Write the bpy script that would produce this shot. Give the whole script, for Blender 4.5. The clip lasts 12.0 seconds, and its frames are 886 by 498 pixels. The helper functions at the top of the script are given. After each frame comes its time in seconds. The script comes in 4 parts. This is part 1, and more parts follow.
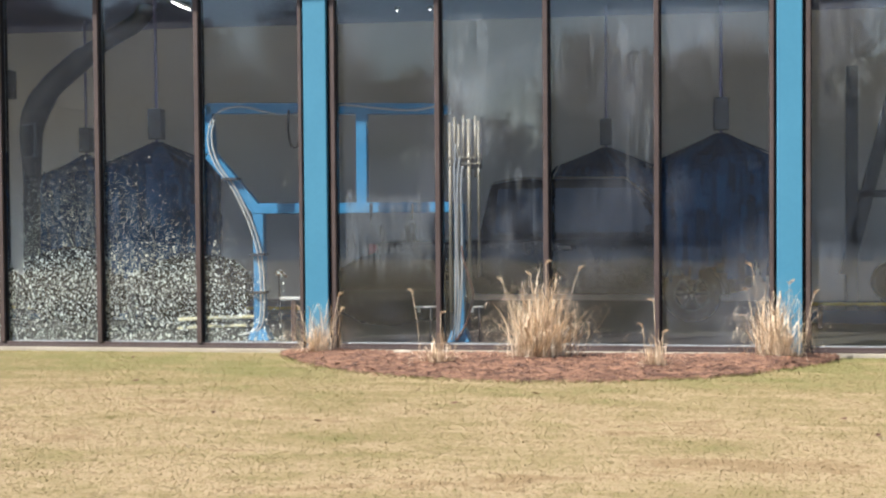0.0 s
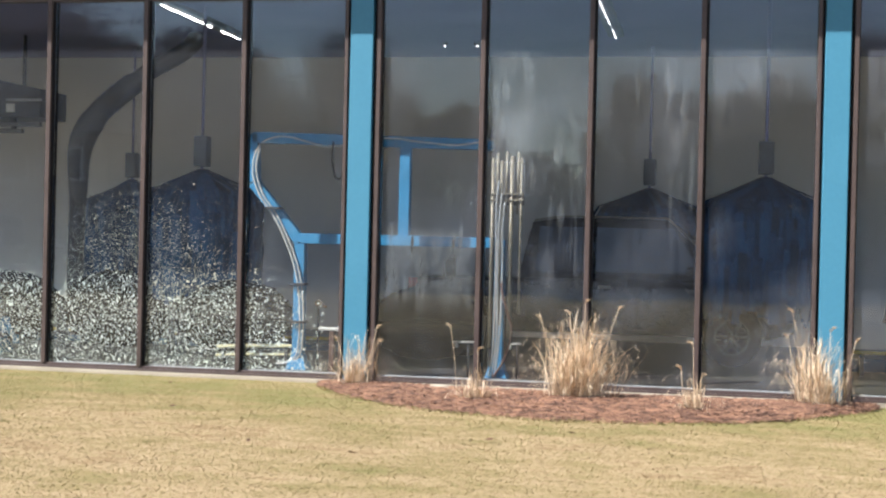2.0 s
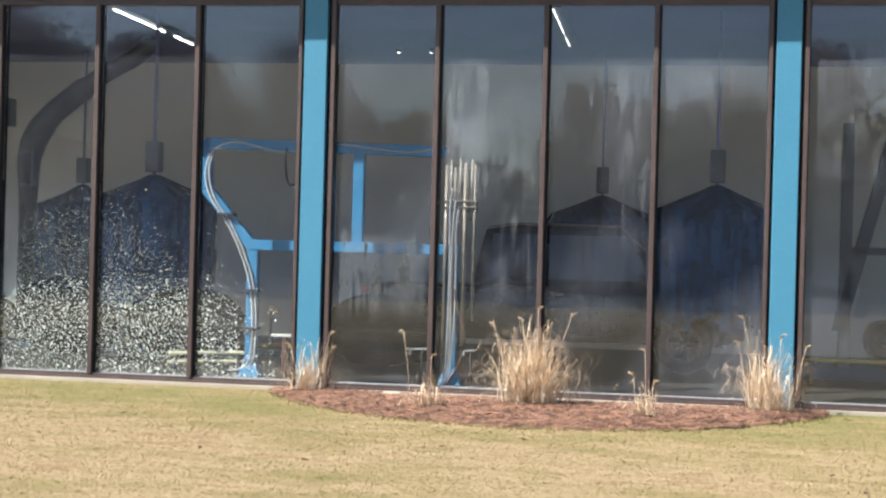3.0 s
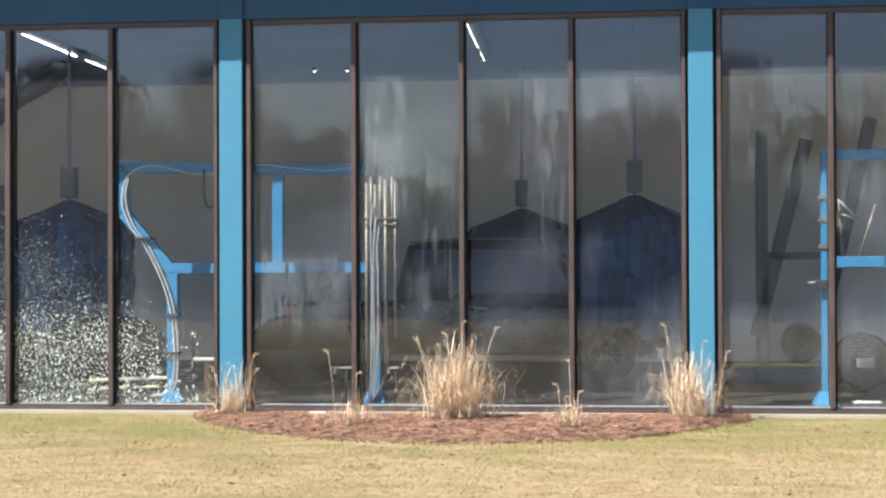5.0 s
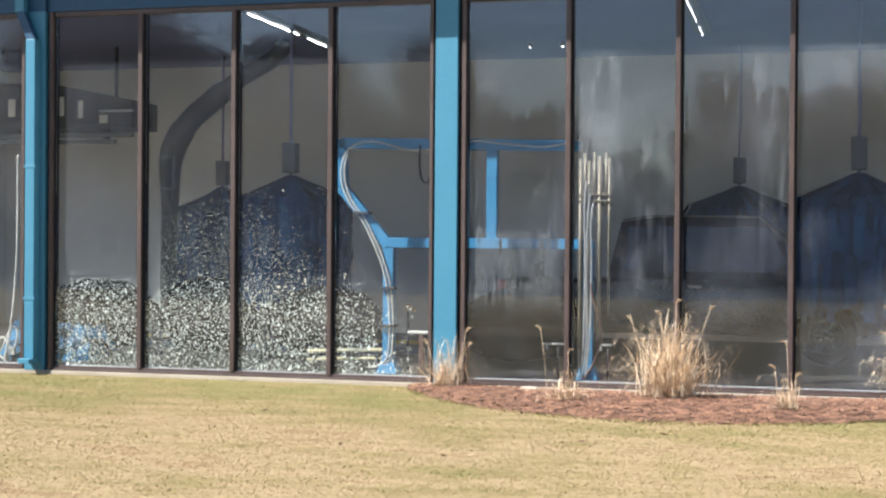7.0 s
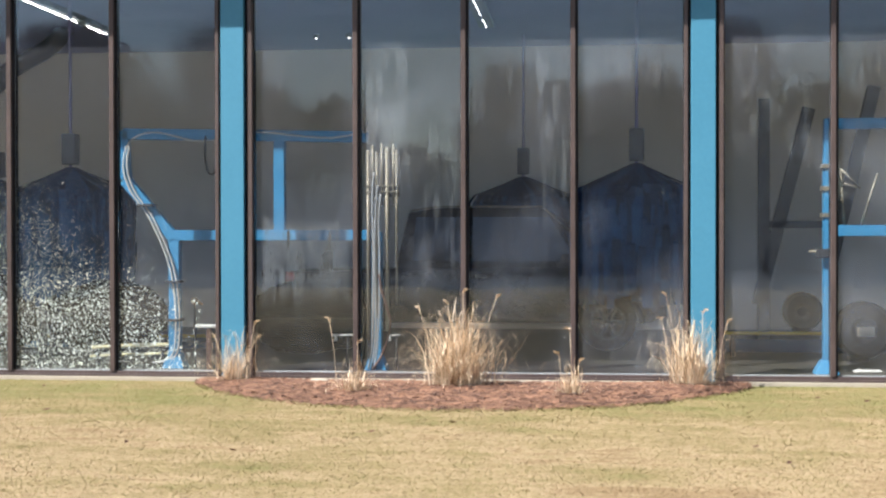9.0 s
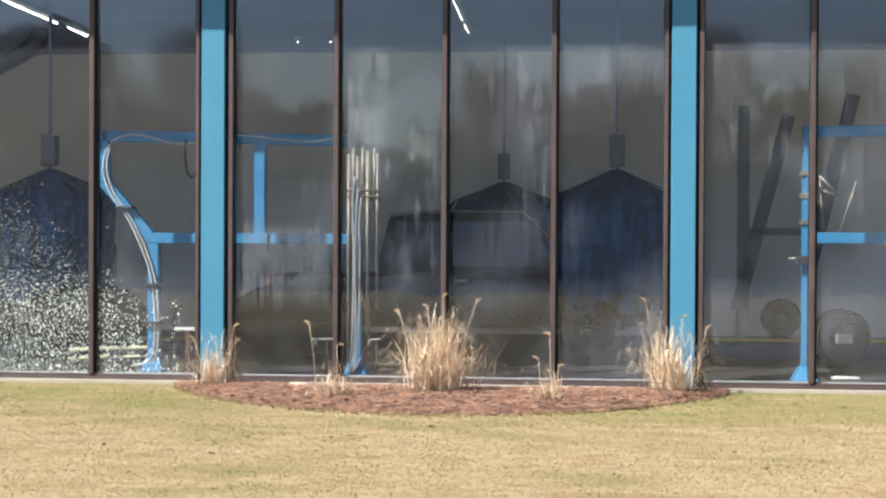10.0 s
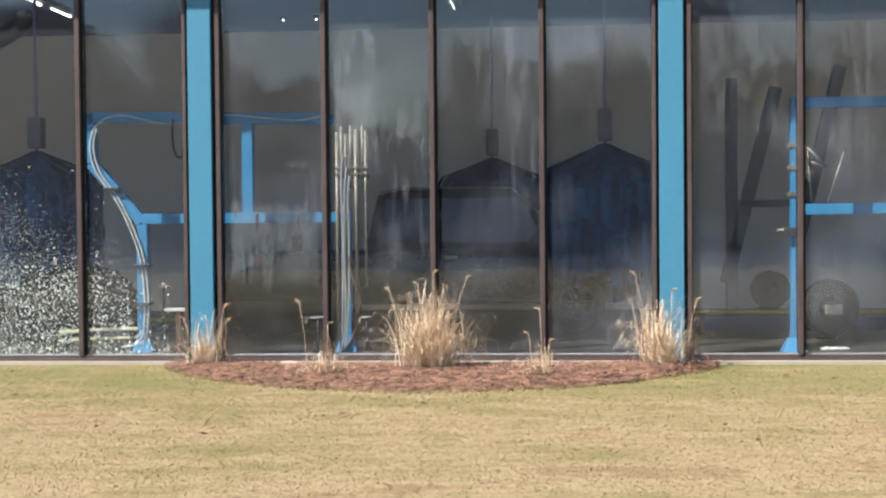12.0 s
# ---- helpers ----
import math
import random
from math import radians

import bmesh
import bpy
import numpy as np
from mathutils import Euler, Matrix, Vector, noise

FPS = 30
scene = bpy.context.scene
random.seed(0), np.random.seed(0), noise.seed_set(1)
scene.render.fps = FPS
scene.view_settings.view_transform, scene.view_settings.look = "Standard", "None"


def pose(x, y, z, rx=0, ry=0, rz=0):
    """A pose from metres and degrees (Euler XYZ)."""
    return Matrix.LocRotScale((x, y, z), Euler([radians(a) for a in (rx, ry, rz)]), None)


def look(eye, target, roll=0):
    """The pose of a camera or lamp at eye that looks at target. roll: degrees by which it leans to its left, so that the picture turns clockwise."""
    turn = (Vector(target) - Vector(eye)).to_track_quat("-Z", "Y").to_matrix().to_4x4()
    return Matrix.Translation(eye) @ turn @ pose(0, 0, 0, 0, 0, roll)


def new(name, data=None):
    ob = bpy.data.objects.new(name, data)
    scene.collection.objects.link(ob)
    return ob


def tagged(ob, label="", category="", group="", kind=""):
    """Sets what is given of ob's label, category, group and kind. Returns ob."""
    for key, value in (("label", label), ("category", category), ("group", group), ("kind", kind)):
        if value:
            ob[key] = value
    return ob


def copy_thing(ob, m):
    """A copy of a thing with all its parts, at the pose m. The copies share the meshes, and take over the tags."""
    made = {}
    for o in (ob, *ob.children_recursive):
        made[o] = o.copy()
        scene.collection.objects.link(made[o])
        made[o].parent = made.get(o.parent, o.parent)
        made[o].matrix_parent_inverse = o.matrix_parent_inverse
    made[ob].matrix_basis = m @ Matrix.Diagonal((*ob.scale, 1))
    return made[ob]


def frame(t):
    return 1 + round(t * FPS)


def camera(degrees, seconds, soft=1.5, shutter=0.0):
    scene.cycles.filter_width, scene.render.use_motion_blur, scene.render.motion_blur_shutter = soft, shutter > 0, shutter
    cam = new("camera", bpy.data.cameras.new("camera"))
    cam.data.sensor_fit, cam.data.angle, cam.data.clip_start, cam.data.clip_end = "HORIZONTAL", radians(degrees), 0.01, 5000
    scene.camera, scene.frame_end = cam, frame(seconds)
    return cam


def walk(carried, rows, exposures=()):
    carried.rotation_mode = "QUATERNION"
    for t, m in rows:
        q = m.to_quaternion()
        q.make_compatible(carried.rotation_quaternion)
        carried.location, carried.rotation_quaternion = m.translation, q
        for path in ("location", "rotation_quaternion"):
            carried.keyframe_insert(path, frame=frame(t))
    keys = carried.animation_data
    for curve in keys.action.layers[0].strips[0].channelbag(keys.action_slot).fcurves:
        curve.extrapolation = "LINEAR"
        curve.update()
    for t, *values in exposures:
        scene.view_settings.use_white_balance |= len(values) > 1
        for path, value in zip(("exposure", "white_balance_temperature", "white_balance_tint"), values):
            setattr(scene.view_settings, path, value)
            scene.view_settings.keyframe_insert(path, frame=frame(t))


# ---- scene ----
cam = camera(35.30, 12.0, soft=2.35)
EYE = (1.310, -15.294, 1.555)
# seconds, yaw, pitch, roll: a hand-held camera that turns where it stands
TURNS = [
    (0.0, 9.186, -1.809, -0.466),
    (0.5, 10.183, -1.665, -1.212),
    (1.0, 10.856, -1.534, -1.055),
    (1.5, 10.253, -1.607, -0.037),
    (2.0, 10.854, -0.384, 1.360),
    (2.5, 9.793, -0.527, 1.638),
    (3.0, 8.949, -0.055, 1.544),
    (3.5, 7.726, 0.222, 0.025),
    (3.7, 6.859, 0.627, 0.388),
    (5.3, 5.685, 0.659, -0.288),
    (5.5, 7.240, 0.713, -0.219),
    (6.0, 11.872, 0.281, 0.517),
    (6.5, 14.426, 0.013, 0.739),
    (7.0, 14.486, -0.332, 0.435),
    (7.5, 14.991, -0.681, 0.589),
    (7.7, 13.297, -0.675, 0.474),
    (9.3, 5.630, -0.635, -0.108),
    (9.5, 6.058, -0.557, 0.103),
    (10.0, 4.979, -0.479, 0.311),
    (10.5, 2.970, -0.246, -0.160),
    (11.0, 1.616, -0.808, -0.804),
    (11.5, 3.305, -2.069, -1.435),
    (12.0, 4.540, -1.436, -0.531),
]
walk(cam, [(t, pose(*EYE, 90 + pitch, 0, yaw) @ pose(0, 0, 0, 0, 0, roll)) for t, yaw, pitch, roll in TURNS],
     exposures=((0.0, 0.96), (1.5, 0.90), (2.0, 1.03), (2.5, 1.04), (3.5, 1.06), (5.5, 1.16), (6.0, 1.17), (7.5, 1.07), (9.5, 1.03), (10.5, 1.08), (11.5, 1.00), (12.0, 0.90)))

# ---- world, sun, exposure ----
SUN_EL, SUN_AZ = radians(46.0), radians(52.0)     # azimuth: from the wall's normal towards -x
sun_dir = Vector((-math.sin(SUN_AZ) * math.cos(SUN_EL), -math.cos(SUN_AZ) * math.cos(SUN_EL), math.sin(SUN_EL)))
sky_world = bpy.data.worlds.new("sky")
scene.world = sky_world
sky_world.use_nodes = True
wn = sky_world.node_tree
sky = wn.nodes.new("ShaderNodeTexSky")
sky.sky_type, sky.sun_disc = "NISHITA", False
sky.sun_elevation = SUN_EL
sky.sun_rotation = math.atan2(sun_dir.x, sun_dir.y)
sky.dust_density = 0.6
wn.nodes["Background"].inputs["Strength"].default_value = 0.085
wn.links.new(sky.outputs[0], wn.nodes["Background"].inputs["Color"])
sun = new("sun", bpy.data.lights.new("sun", "SUN"))
sun.data.energy, sun.data.angle, sun.data.color = 5.0, radians(0.55), (1.0, 0.95, 0.87)
sun.matrix_world = look((0, 0, 30), Vector((0, 0, 30)) - sun_dir)


# ---- materials ----
def nodes_of(name):
    m = bpy.data.materials.new(name)
    m.use_nodes = True
    return m, m.node_tree, m.node_tree.nodes["Principled BSDF"]


def surface(name, a, b, scale=3.0, fine=60.0, rough=0.6, metal=0.0, bump=0.15, island=0.0, spec=0.5, stretch=(1, 1, 1), mixlow=0.35, mixhigh=0.7):
    """A paint-like or mineral surface: two colours mixed by broad stains and fine grain, with relief."""
    m, t, p = nodes_of(name)
    n, l = t.nodes, t.links
    co = n.new("ShaderNodeTexCoord")
    mp = n.new("ShaderNodeMapping")
    mp.inputs["Scale"].default_value = stretch
    l.new(co.outputs["Object"], mp.inputs["Vector"])
    big, small = n.new("ShaderNodeTexNoise"), n.new("ShaderNodeTexNoise")
    big.inputs["Scale"].default_value, big.inputs["Detail"].default_value = scale, 6
    small.inputs["Scale"].default_value, small.inputs["Detail"].default_value = fine, 4
    for x in (big, small):
        l.new(mp.outputs[0], x.inputs["Vector"])
    add = n.new("ShaderNodeMath")
    add.operation = "MULTIPLY_ADD"
    add.inputs[1].default_value = 0.45
    l.new(small.outputs["Fac"], add.inputs[0])
    sc = n.new("ShaderNodeMath")
    sc.operation = "MULTIPLY"
    sc.inputs[1].default_value = 0.55
    l.new(big.outputs["Fac"], sc.inputs[0])
    l.new(sc.outputs[0], add.inputs[2])
    fac = add.outputs[0]
    if island:
        g = n.new("ShaderNodeNewGeometry")
        k = n.new("ShaderNodeMath")
        k.operation = "MULTIPLY_ADD"
        k.inputs[1].default_value, k.inputs[2].default_value = island, -island / 2
        l.new(g.outputs["Random Per Island"], k.inputs[0])
        s2 = n.new("ShaderNodeMath")
        l.new(k.outputs[0], s2.inputs[0])
        l.new(fac, s2.inputs[1])
        fac = s2.outputs[0]
    ramp = n.new("ShaderNodeValToRGB")
    ramp.color_ramp.elements[0].position, ramp.color_ramp.elements[1].position = mixlow, mixhigh
    ramp.color_ramp.elements[0].color, ramp.color_ramp.elements[1].color = (*a, 1), (*b, 1)
    l.new(fac, ramp.inputs[0])
    l.new(ramp.outputs[0], p.inputs["Base Color"])
    p.inputs["Roughness"].default_value, p.inputs["Metallic"].default_value = rough, metal
    p.inputs["Specular IOR Level"].default_value = spec
    if bump:
        bp = n.new("ShaderNodeBump")
        bp.inputs["Strength"].default_value, bp.inputs["Distance"].default_value = bump, 0.01
        l.new(small.outputs["Fac"], bp.inputs["Height"])
        l.new(bp.outputs[0], p.inputs["Normal"])
    return m


def glass_pane_material(name, tint, dust, streak_scale, low=0.45, high=3.2, ior=1.53):
    """Window glass: clear and mirror-like, with a dusty, streaked film on it."""
    m, t, p = nodes_of(name)
    n, l = t.nodes, t.links
    n.remove(p)
    out = n["Material Output"]
    clear, gloss, film = n.new("ShaderNodeBsdfTransparent"), n.new("ShaderNodeBsdfGlossy"), n.new("ShaderNodeBsdfDiffuse")
    clear.inputs["Color"].default_value = (*tint, 1)
    gloss.inputs["Roughness"].default_value = 0.004
    film.inputs["Color"].default_value = (0.50, 0.55, 0.67, 1)
    gloss.inputs["Color"].default_value = (0.88, 0.95, 1.0, 1)
    wave, ripple = n.new("ShaderNodeTexNoise"), n.new("ShaderNodeBump")
    wave.inputs["Scale"].default_value, wave.inputs["Detail"].default_value = 1.3, 1
    ripple.inputs["Strength"].default_value, ripple.inputs["Distance"].default_value = 0.5, 0.004
    fr = n.new("ShaderNodeFresnel")
    fr.inputs["IOR"].default_value = ior
    mix = n.new("ShaderNodeMixShader")
    l.new(fr.outputs[0], mix.inputs[0])
    l.new(clear.outputs[0], mix.inputs[1])
    l.new(gloss.outputs[0], mix.inputs[2])
    co = n.new("ShaderNodeTexCoord")
    l.new(co.outputs["Object"], wave.inputs["Vector"])
    l.new(wave.outputs["Fac"], ripple.inputs["Height"])
    l.new(ripple.outputs[0], gloss.inputs["Normal"])
    mp = n.new("ShaderNodeMapping")
    mp.inputs["Scale"].default_value = (1.0, 1.0, 0.10)
    l.new(co.outputs["Object"], mp.inputs["Vector"])
    st, cl = n.new("ShaderNodeTexNoise"), n.new("ShaderNodeTexNoise")
    st.inputs["Scale"].default_value, st.inputs["Detail"].default_value = streak_scale, 5
    cl.inputs["Scale"].default_value, cl.inputs["Detail"].default_value = 0.75, 5
    l.new(mp.outputs[0], st.inputs["Vector"])
    l.new(co.outputs["Object"], cl.inputs["Vector"])
    soft = n.new("ShaderNodeMapRange")
    soft.inputs["From Min"].default_value, soft.inputs["From Max"].default_value = 0.46, 0.72
    l.new(cl.outputs["Fac"], soft.inputs["Value"])
    line = n.new("ShaderNodeMapRange")
    line.inputs["From Min"].default_value, line.inputs["From Max"].default_value = 0.35, 0.75
    line.inputs["To Min"].default_value, line.inputs["To Max"].default_value = 0.55, 1.6
    l.new(st.outputs["Fac"], line.inputs["Value"])
    mul = n.new("ShaderNodeMath")
    mul.operation = "MULTIPLY"
    l.new(soft.outputs[0], mul.inputs[0])
    l.new(line.outputs[0], mul.inputs[1])
    rg = n.new("ShaderNodeMapRange")
    rg.inputs["To Min"].default_value, rg.inputs["To Max"].default_value = dust * low, dust * high
    l.new(mul.outputs[0], rg.inputs["Value"])
    dusty = n.new("ShaderNodeMixShader")
    l.new(rg.outputs[0], dusty.inputs[0])
    l.new(mix.outputs[0], dusty.inputs[1])
    l.new(film.outputs[0], dusty.inputs[2])
    l.new(dusty.outputs[0], out.inputs["Surface"])
    return m


def glowing(name, colour, strength):
    m, t, p = nodes_of(name)
    p.inputs["Base Color"].default_value = (*colour, 1)
    p.inputs["Emission Color"].default_value = (*colour, 1)
    p.inputs["Emission Strength"].default_value = strength
    return m


M_MULCH = surface("red bark mulch", (0.072, 0.035, 0.025), (0.30, 0.158, 0.100), scale=6, fine=80, rough=0.9, bump=0.4, island=0.38)
M_CONCRETE = surface("pale concrete", (0.30, 0.265, 0.215), (0.45, 0.41, 0.345), scale=2, fine=50, rough=0.85)
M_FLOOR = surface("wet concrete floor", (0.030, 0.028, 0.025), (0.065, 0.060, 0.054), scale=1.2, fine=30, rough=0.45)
M_BLUE = surface("sky blue paint", (0.047, 0.196, 0.313), (0.056, 0.221, 0.349), scale=1.5, fine=25, rough=0.45, bump=0.05)
# column blue made darker: the roof overhang's shade is put into this colour
M_SHADEBLUE = surface("blue paint darkened for shade", (0.012, 0.058, 0.130), (0.017, 0.074, 0.160), scale=1.5, fine=25, rough=0.5, bump=0.05)
M_BRONZE = surface("bronze anodised frame", (0.050, 0.035, 0.034), (0.095, 0.068, 0.065), scale=3, fine=60, rough=0.5, metal=0.0, bump=0.05)
# shaded copy of the bronze: the recess shadow is put into the colour
M_SHADEBRONZE = surface("bronze darkened for shade", (0.008, 0.008, 0.010), (0.018, 0.017, 0.019), scale=4, fine=60, rough=0.6, bump=0.03, spec=0.2)
M_STEELBLUE = surface("bright blue steel", (0.03, 0.175, 0.34), (0.045, 0.235, 0.44), scale=2, fine=30, rough=0.4, bump=0.05)
M_CLOTH = surface("blue brush cloth", (0.008, 0.027, 0.066), (0.016, 0.072, 0.18), scale=4, fine=50, rough=0.85, island=0.35, spec=0.2)
M_ROLL = surface("mid blue cloth", (0.020, 0.085, 0.17), (0.060, 0.19, 0.33), scale=9, fine=70, rough=0.85, island=0.5, spec=0.2)
M_WALL = surface("grey beige wall", (0.71, 0.69, 0.65), (0.83, 0.81, 0.765), scale=0.7, fine=12, rough=0.8)
M_CEIL = surface("dark ceiling deck", (0.165, 0.160, 0.285), (0.235, 0.228, 0.395), scale=0.8, fine=14, rough=0.8)
M_CHROME = surface("stainless tube", (0.15, 0.132, 0.10), (0.28, 0.25, 0.195), scale=5, fine=60, rough=0.5, metal=0.4, bump=0.02)
M_GREYHOSE = surface("dull grey hose", (0.20, 0.21, 0.22), (0.31, 0.32, 0.335), scale=5, fine=60, rough=0.6)
M_PALEYELLOW = surface("faded yellow pipe paint", (0.46, 0.42, 0.24), (0.62, 0.58, 0.38), scale=4, fine=50, rough=0.6)
M_AMBER = surface("cream orange plastic", (0.42, 0.24, 0.12), (0.60, 0.40, 0.24), scale=6, fine=60, rough=0.5)
M_PALEHOSE = surface("grey-white hose", (0.42, 0.42, 0.40), (0.60, 0.60, 0.57), scale=5, fine=60, rough=0.55)
M_RUBBER = surface("black rubber", (0.008, 0.008, 0.009), (0.020, 0.019, 0.018), scale=5, fine=80, rough=0.9, spec=0.12)
M_DARKSTEEL = surface("dark steel", (0.03, 0.03, 0.035), (0.07, 0.07, 0.075), scale=4, fine=50, rough=0.5, metal=0.5)
M_STEEL = surface("grey steel", (0.10, 0.10, 0.105), (0.17, 0.17, 0.175), scale=4, fine=50, rough=0.5, metal=0.2)
M_RUST = surface("red-brown rubber hose", (0.07, 0.035, 0.025), (0.12, 0.06, 0.045), scale=4, fine=50, rough=0.6)
M_YELLOW = surface("yellow rail paint", (0.45, 0.32, 0.03), (0.62, 0.45, 0.06), scale=3, fine=50, rough=0.5)
M_CARPAINT = surface("black car paint", (0.010, 0.010, 0.012), (0.018, 0.018, 0.020), scale=2, fine=40, rough=0.25, bump=0.02)
M_STRAW = surface("dry straw grass", (0.46, 0.33, 0.215), (0.95, 0.79, 0.60), scale=4, fine=50, rough=0.85, island=0.7, bump=0)
M_FOAM = surface("white foam", (0.60, 0.64, 0.57), (0.90, 0.93, 0.87), scale=8, fine=90, rough=0.6)
M_BARK = surface("grey tree bark", (0.035, 0.028, 0.022), (0.09, 0.075, 0.06), scale=2, fine=25, rough=0.9)
M_LEAF = surface("dark green leaves", (0.018, 0.028, 0.014), (0.055, 0.070, 0.038), scale=1, fine=20, rough=0.8, island=0.6, bump=0)
M_ASPHALT = surface("grey asphalt", (0.04, 0.04, 0.042), (0.07, 0.07, 0.07), scale=0.7, fine=60, rough=0.9)
M_SIDING = surface("tan house siding", (0.30, 0.24, 0.18), (0.38, 0.31, 0.24), scale=0.8, fine=12, rough=0.8)
M_SHINGLE = surface("dark roof shingle", (0.035, 0.034, 0.034), (0.075, 0.07, 0.065), scale=1, fine=14, rough=0.9)
M_WHITE = surface("white trim paint", (0.66, 0.66, 0.64), (0.80, 0.80, 0.78), scale=2, fine=30, rough=0.5)
M_RED = surface("red lens", (0.45, 0.02, 0.03), (0.60, 0.04, 0.05), scale=4, fine=40, rough=0.3)
M_ALU = surface("pale aluminium", (0.40, 0.41, 0.42), (0.55, 0.56, 0.57), scale=4, fine=60, rough=0.45, metal=0.3, bump=0.03)
M_GLASS = glass_pane_material("dusty window glass", (0.94, 0.96, 0.98), 0.021, 14.0)
M_CLEANGLASS = glass_pane_material("rinsed window glass", (0.94, 0.96, 0.98), 0.016, 14.0, 0.9, 2.0, 1.57)
M_DARKGLASS = surface("dark car glass", (0.012, 0.014, 0.016), (0.02, 0.022, 0.025), scale=2, fine=30, rough=0.08, bump=0)
M_TUBE = glowing("lit white tube", (1.0, 0.98, 0.97), 3.5)
M_BRIGHTTUBE = glowing("bright warm white tube", (1.0, 0.95, 0.86), 17.0)


def grass_material():
    """Dormant lawn: straw with greener stretches, drier in broad patches."""
    m, t, p = nodes_of("dormant lawn grass")
    n, l = t.nodes, t.links
    co = n.new("ShaderNodeTexCoord")
    g = n.new("ShaderNodeNewGeometry")
    big, mid = n.new("ShaderNodeTexNoise"), n.new("ShaderNodeTexNoise")
    mp = n.new("ShaderNodeMapping")
    mp.inputs["Scale"].default_value = (0.35, 0.8, 1.0)
    l.new(co.outputs["Object"], mp.inputs["Vector"])
    for x, s in ((big, 1.3), (mid, 5.0)):
        x.inputs["Scale"].default_value, x.inputs["Detail"].default_value = s, 6
        l.new(mp.outputs[0], x.inputs["Vector"])
    sep = n.new("ShaderNodeSeparateXYZ")
    l.new(co.outputs["Object"], sep.inputs[0])
    near = n.new("ShaderNodeMapRange")
    near.inputs["From Min"].default_value, near.inputs["From Max"].default_value = -4.2, -1.2
    near.inputs["To Min"].default_value, near.inputs["To Max"].default_value = -0.24, 0.09
    l.new(sep.outputs["Y"], near.inputs["Value"])
    a1, a2, a3 = (n.new("ShaderNodeMath") for _ in range(3))
    a1.operation = a2.operation = "MULTIPLY_ADD"
    a1.inputs[1].default_value = 0.95
    l.new(big.outputs["Fac"], a1.inputs[0])
    l.new(near.outputs[0], a1.inputs[2])
    a2.inputs[1].default_value = 0.9
    l.new(mid.outputs["Fac"], a2.inputs[0])
    l.new(a1.outputs[0], a2.inputs[2])
    tuftn = n.new("ShaderNodeTexNoise")
    tuftn.inputs["Scale"].default_value, tuftn.inputs["Detail"].default_value = 15.0, 3
    l.new(co.outputs["Object"], tuftn.inputs["Vector"])
    a4 = n.new("ShaderNodeMath")
    a4.operation = "MULTIPLY_ADD"
    a4.inputs[1].default_value = 0.4
    l.new(tuftn.outputs["Fac"], a4.inputs[0])
    l.new(a2.outputs[0], a4.inputs[2])
    k = n.new("ShaderNodeMath")
    k.operation = "MULTIPLY_ADD"
    k.inputs[1].default_value, k.inputs[2].default_value = 0.6, -0.68
    l.new(g.outputs["Random Per Island"], k.inputs[0])
    l.new(k.outputs[0], a3.inputs[0])
    l.new(a4.outputs[0], a3.inputs[1])
    ramp = n.new("ShaderNodeValToRGB")
    e = ramp.color_ramp.elements
    e[0].position, e[0].color = 0.34, (0.372, 0.285, 0.175, 1)
    e[1].position, e[1].color = 0.88, (0.196, 0.182, 0.076, 1)
    mid_e = e.new(0.56)
    mid_e.color = (0.268, 0.209, 0.110, 1)
    soil = e.new(0.22)
    soil.color = (0.26, 0.185, 0.105, 1)
    l.new(a3.outputs[0], ramp.inputs[0])
    l.new(ramp.outputs[0], p.inputs["Base Color"])
    p.inputs["Roughness"].default_value = 0.9
    p.inputs["Specular IOR Level"].default_value = 0.1
    return m


M_GRASS = grass_material()


# ---- mesh helpers ----
def box(bm, x0, x1, y0, y1, z0, z1, bevel=0.0):
    r = bmesh.ops.create_cube(bm, size=1.0, matrix=Matrix.Translation(((x0 + x1) / 2, (y0 + y1) / 2, (z0 + z1) / 2)) @ Matrix.Diagonal((x1 - x0, y1 - y0, z1 - z0, 1)))
    if bevel:
        es = list({e for v in r["verts"] for e in v.link_edges})
        bmesh.ops.bevel(bm, geom=es, offset=bevel, segments=2, affect="EDGES", profile=0.6)


def tube(bm, points, radius, sides=10, caps=True):
    """A round tube along points; radius may be one number or one for each point."""
    pts = [Vector(q) for q in points]
    rad = radius if isinstance(radius, (list, tuple)) else [radius] * len(pts)
    rings = []
    for i, q in enumerate(pts):
        d = (pts[min(i + 1, len(pts) - 1)] - pts[max(i - 1, 0)]).normalized()
        a = d.cross(Vector((0.03, 1, 0.02)) if abs(d.y) < 0.9 else Vector((1, 0, 0))).normalized()
        b = d.cross(a)
        rings.append([bm.verts.new(q + rad[i] * (math.cos(u) * a + math.sin(u) * b)) for u in (2 * math.pi * s / sides for s in range(sides))])
    for r0, r1 in zip(rings, rings[1:]):
        for s in range(sides):
            bm.faces.new((r0[s], r0[(s + 1) % sides], r1[(s + 1) % sides], r1[s])).smooth = True
    if caps:
        bm.faces.new(rings[0][::-1])
        bm.faces.new(rings[-1])


def beam(bm, a, b, w, d, bevel=0.008):
    """A square bar from a to b in a plane of constant y: w across in the plane, d deep."""
    a, b = Vector(a), Vector(b)
    ax = (b - a).normalized()
    side = Vector((0, 1, 0))
    up = ax.cross(side).normalized()
    m = Matrix((ax, side, up)).transposed().to_4x4()
    m.translation = (a + b) / 2
    r = bmesh.ops.create_cube(bm, size=1.0, matrix=m @ Matrix.Diagonal(((b - a).length, d, w, 1)))
    bmesh.ops.bevel(bm, geom=list({e for v in r["verts"] for e in v.link_edges}), offset=bevel, segments=2, affect="EDGES")


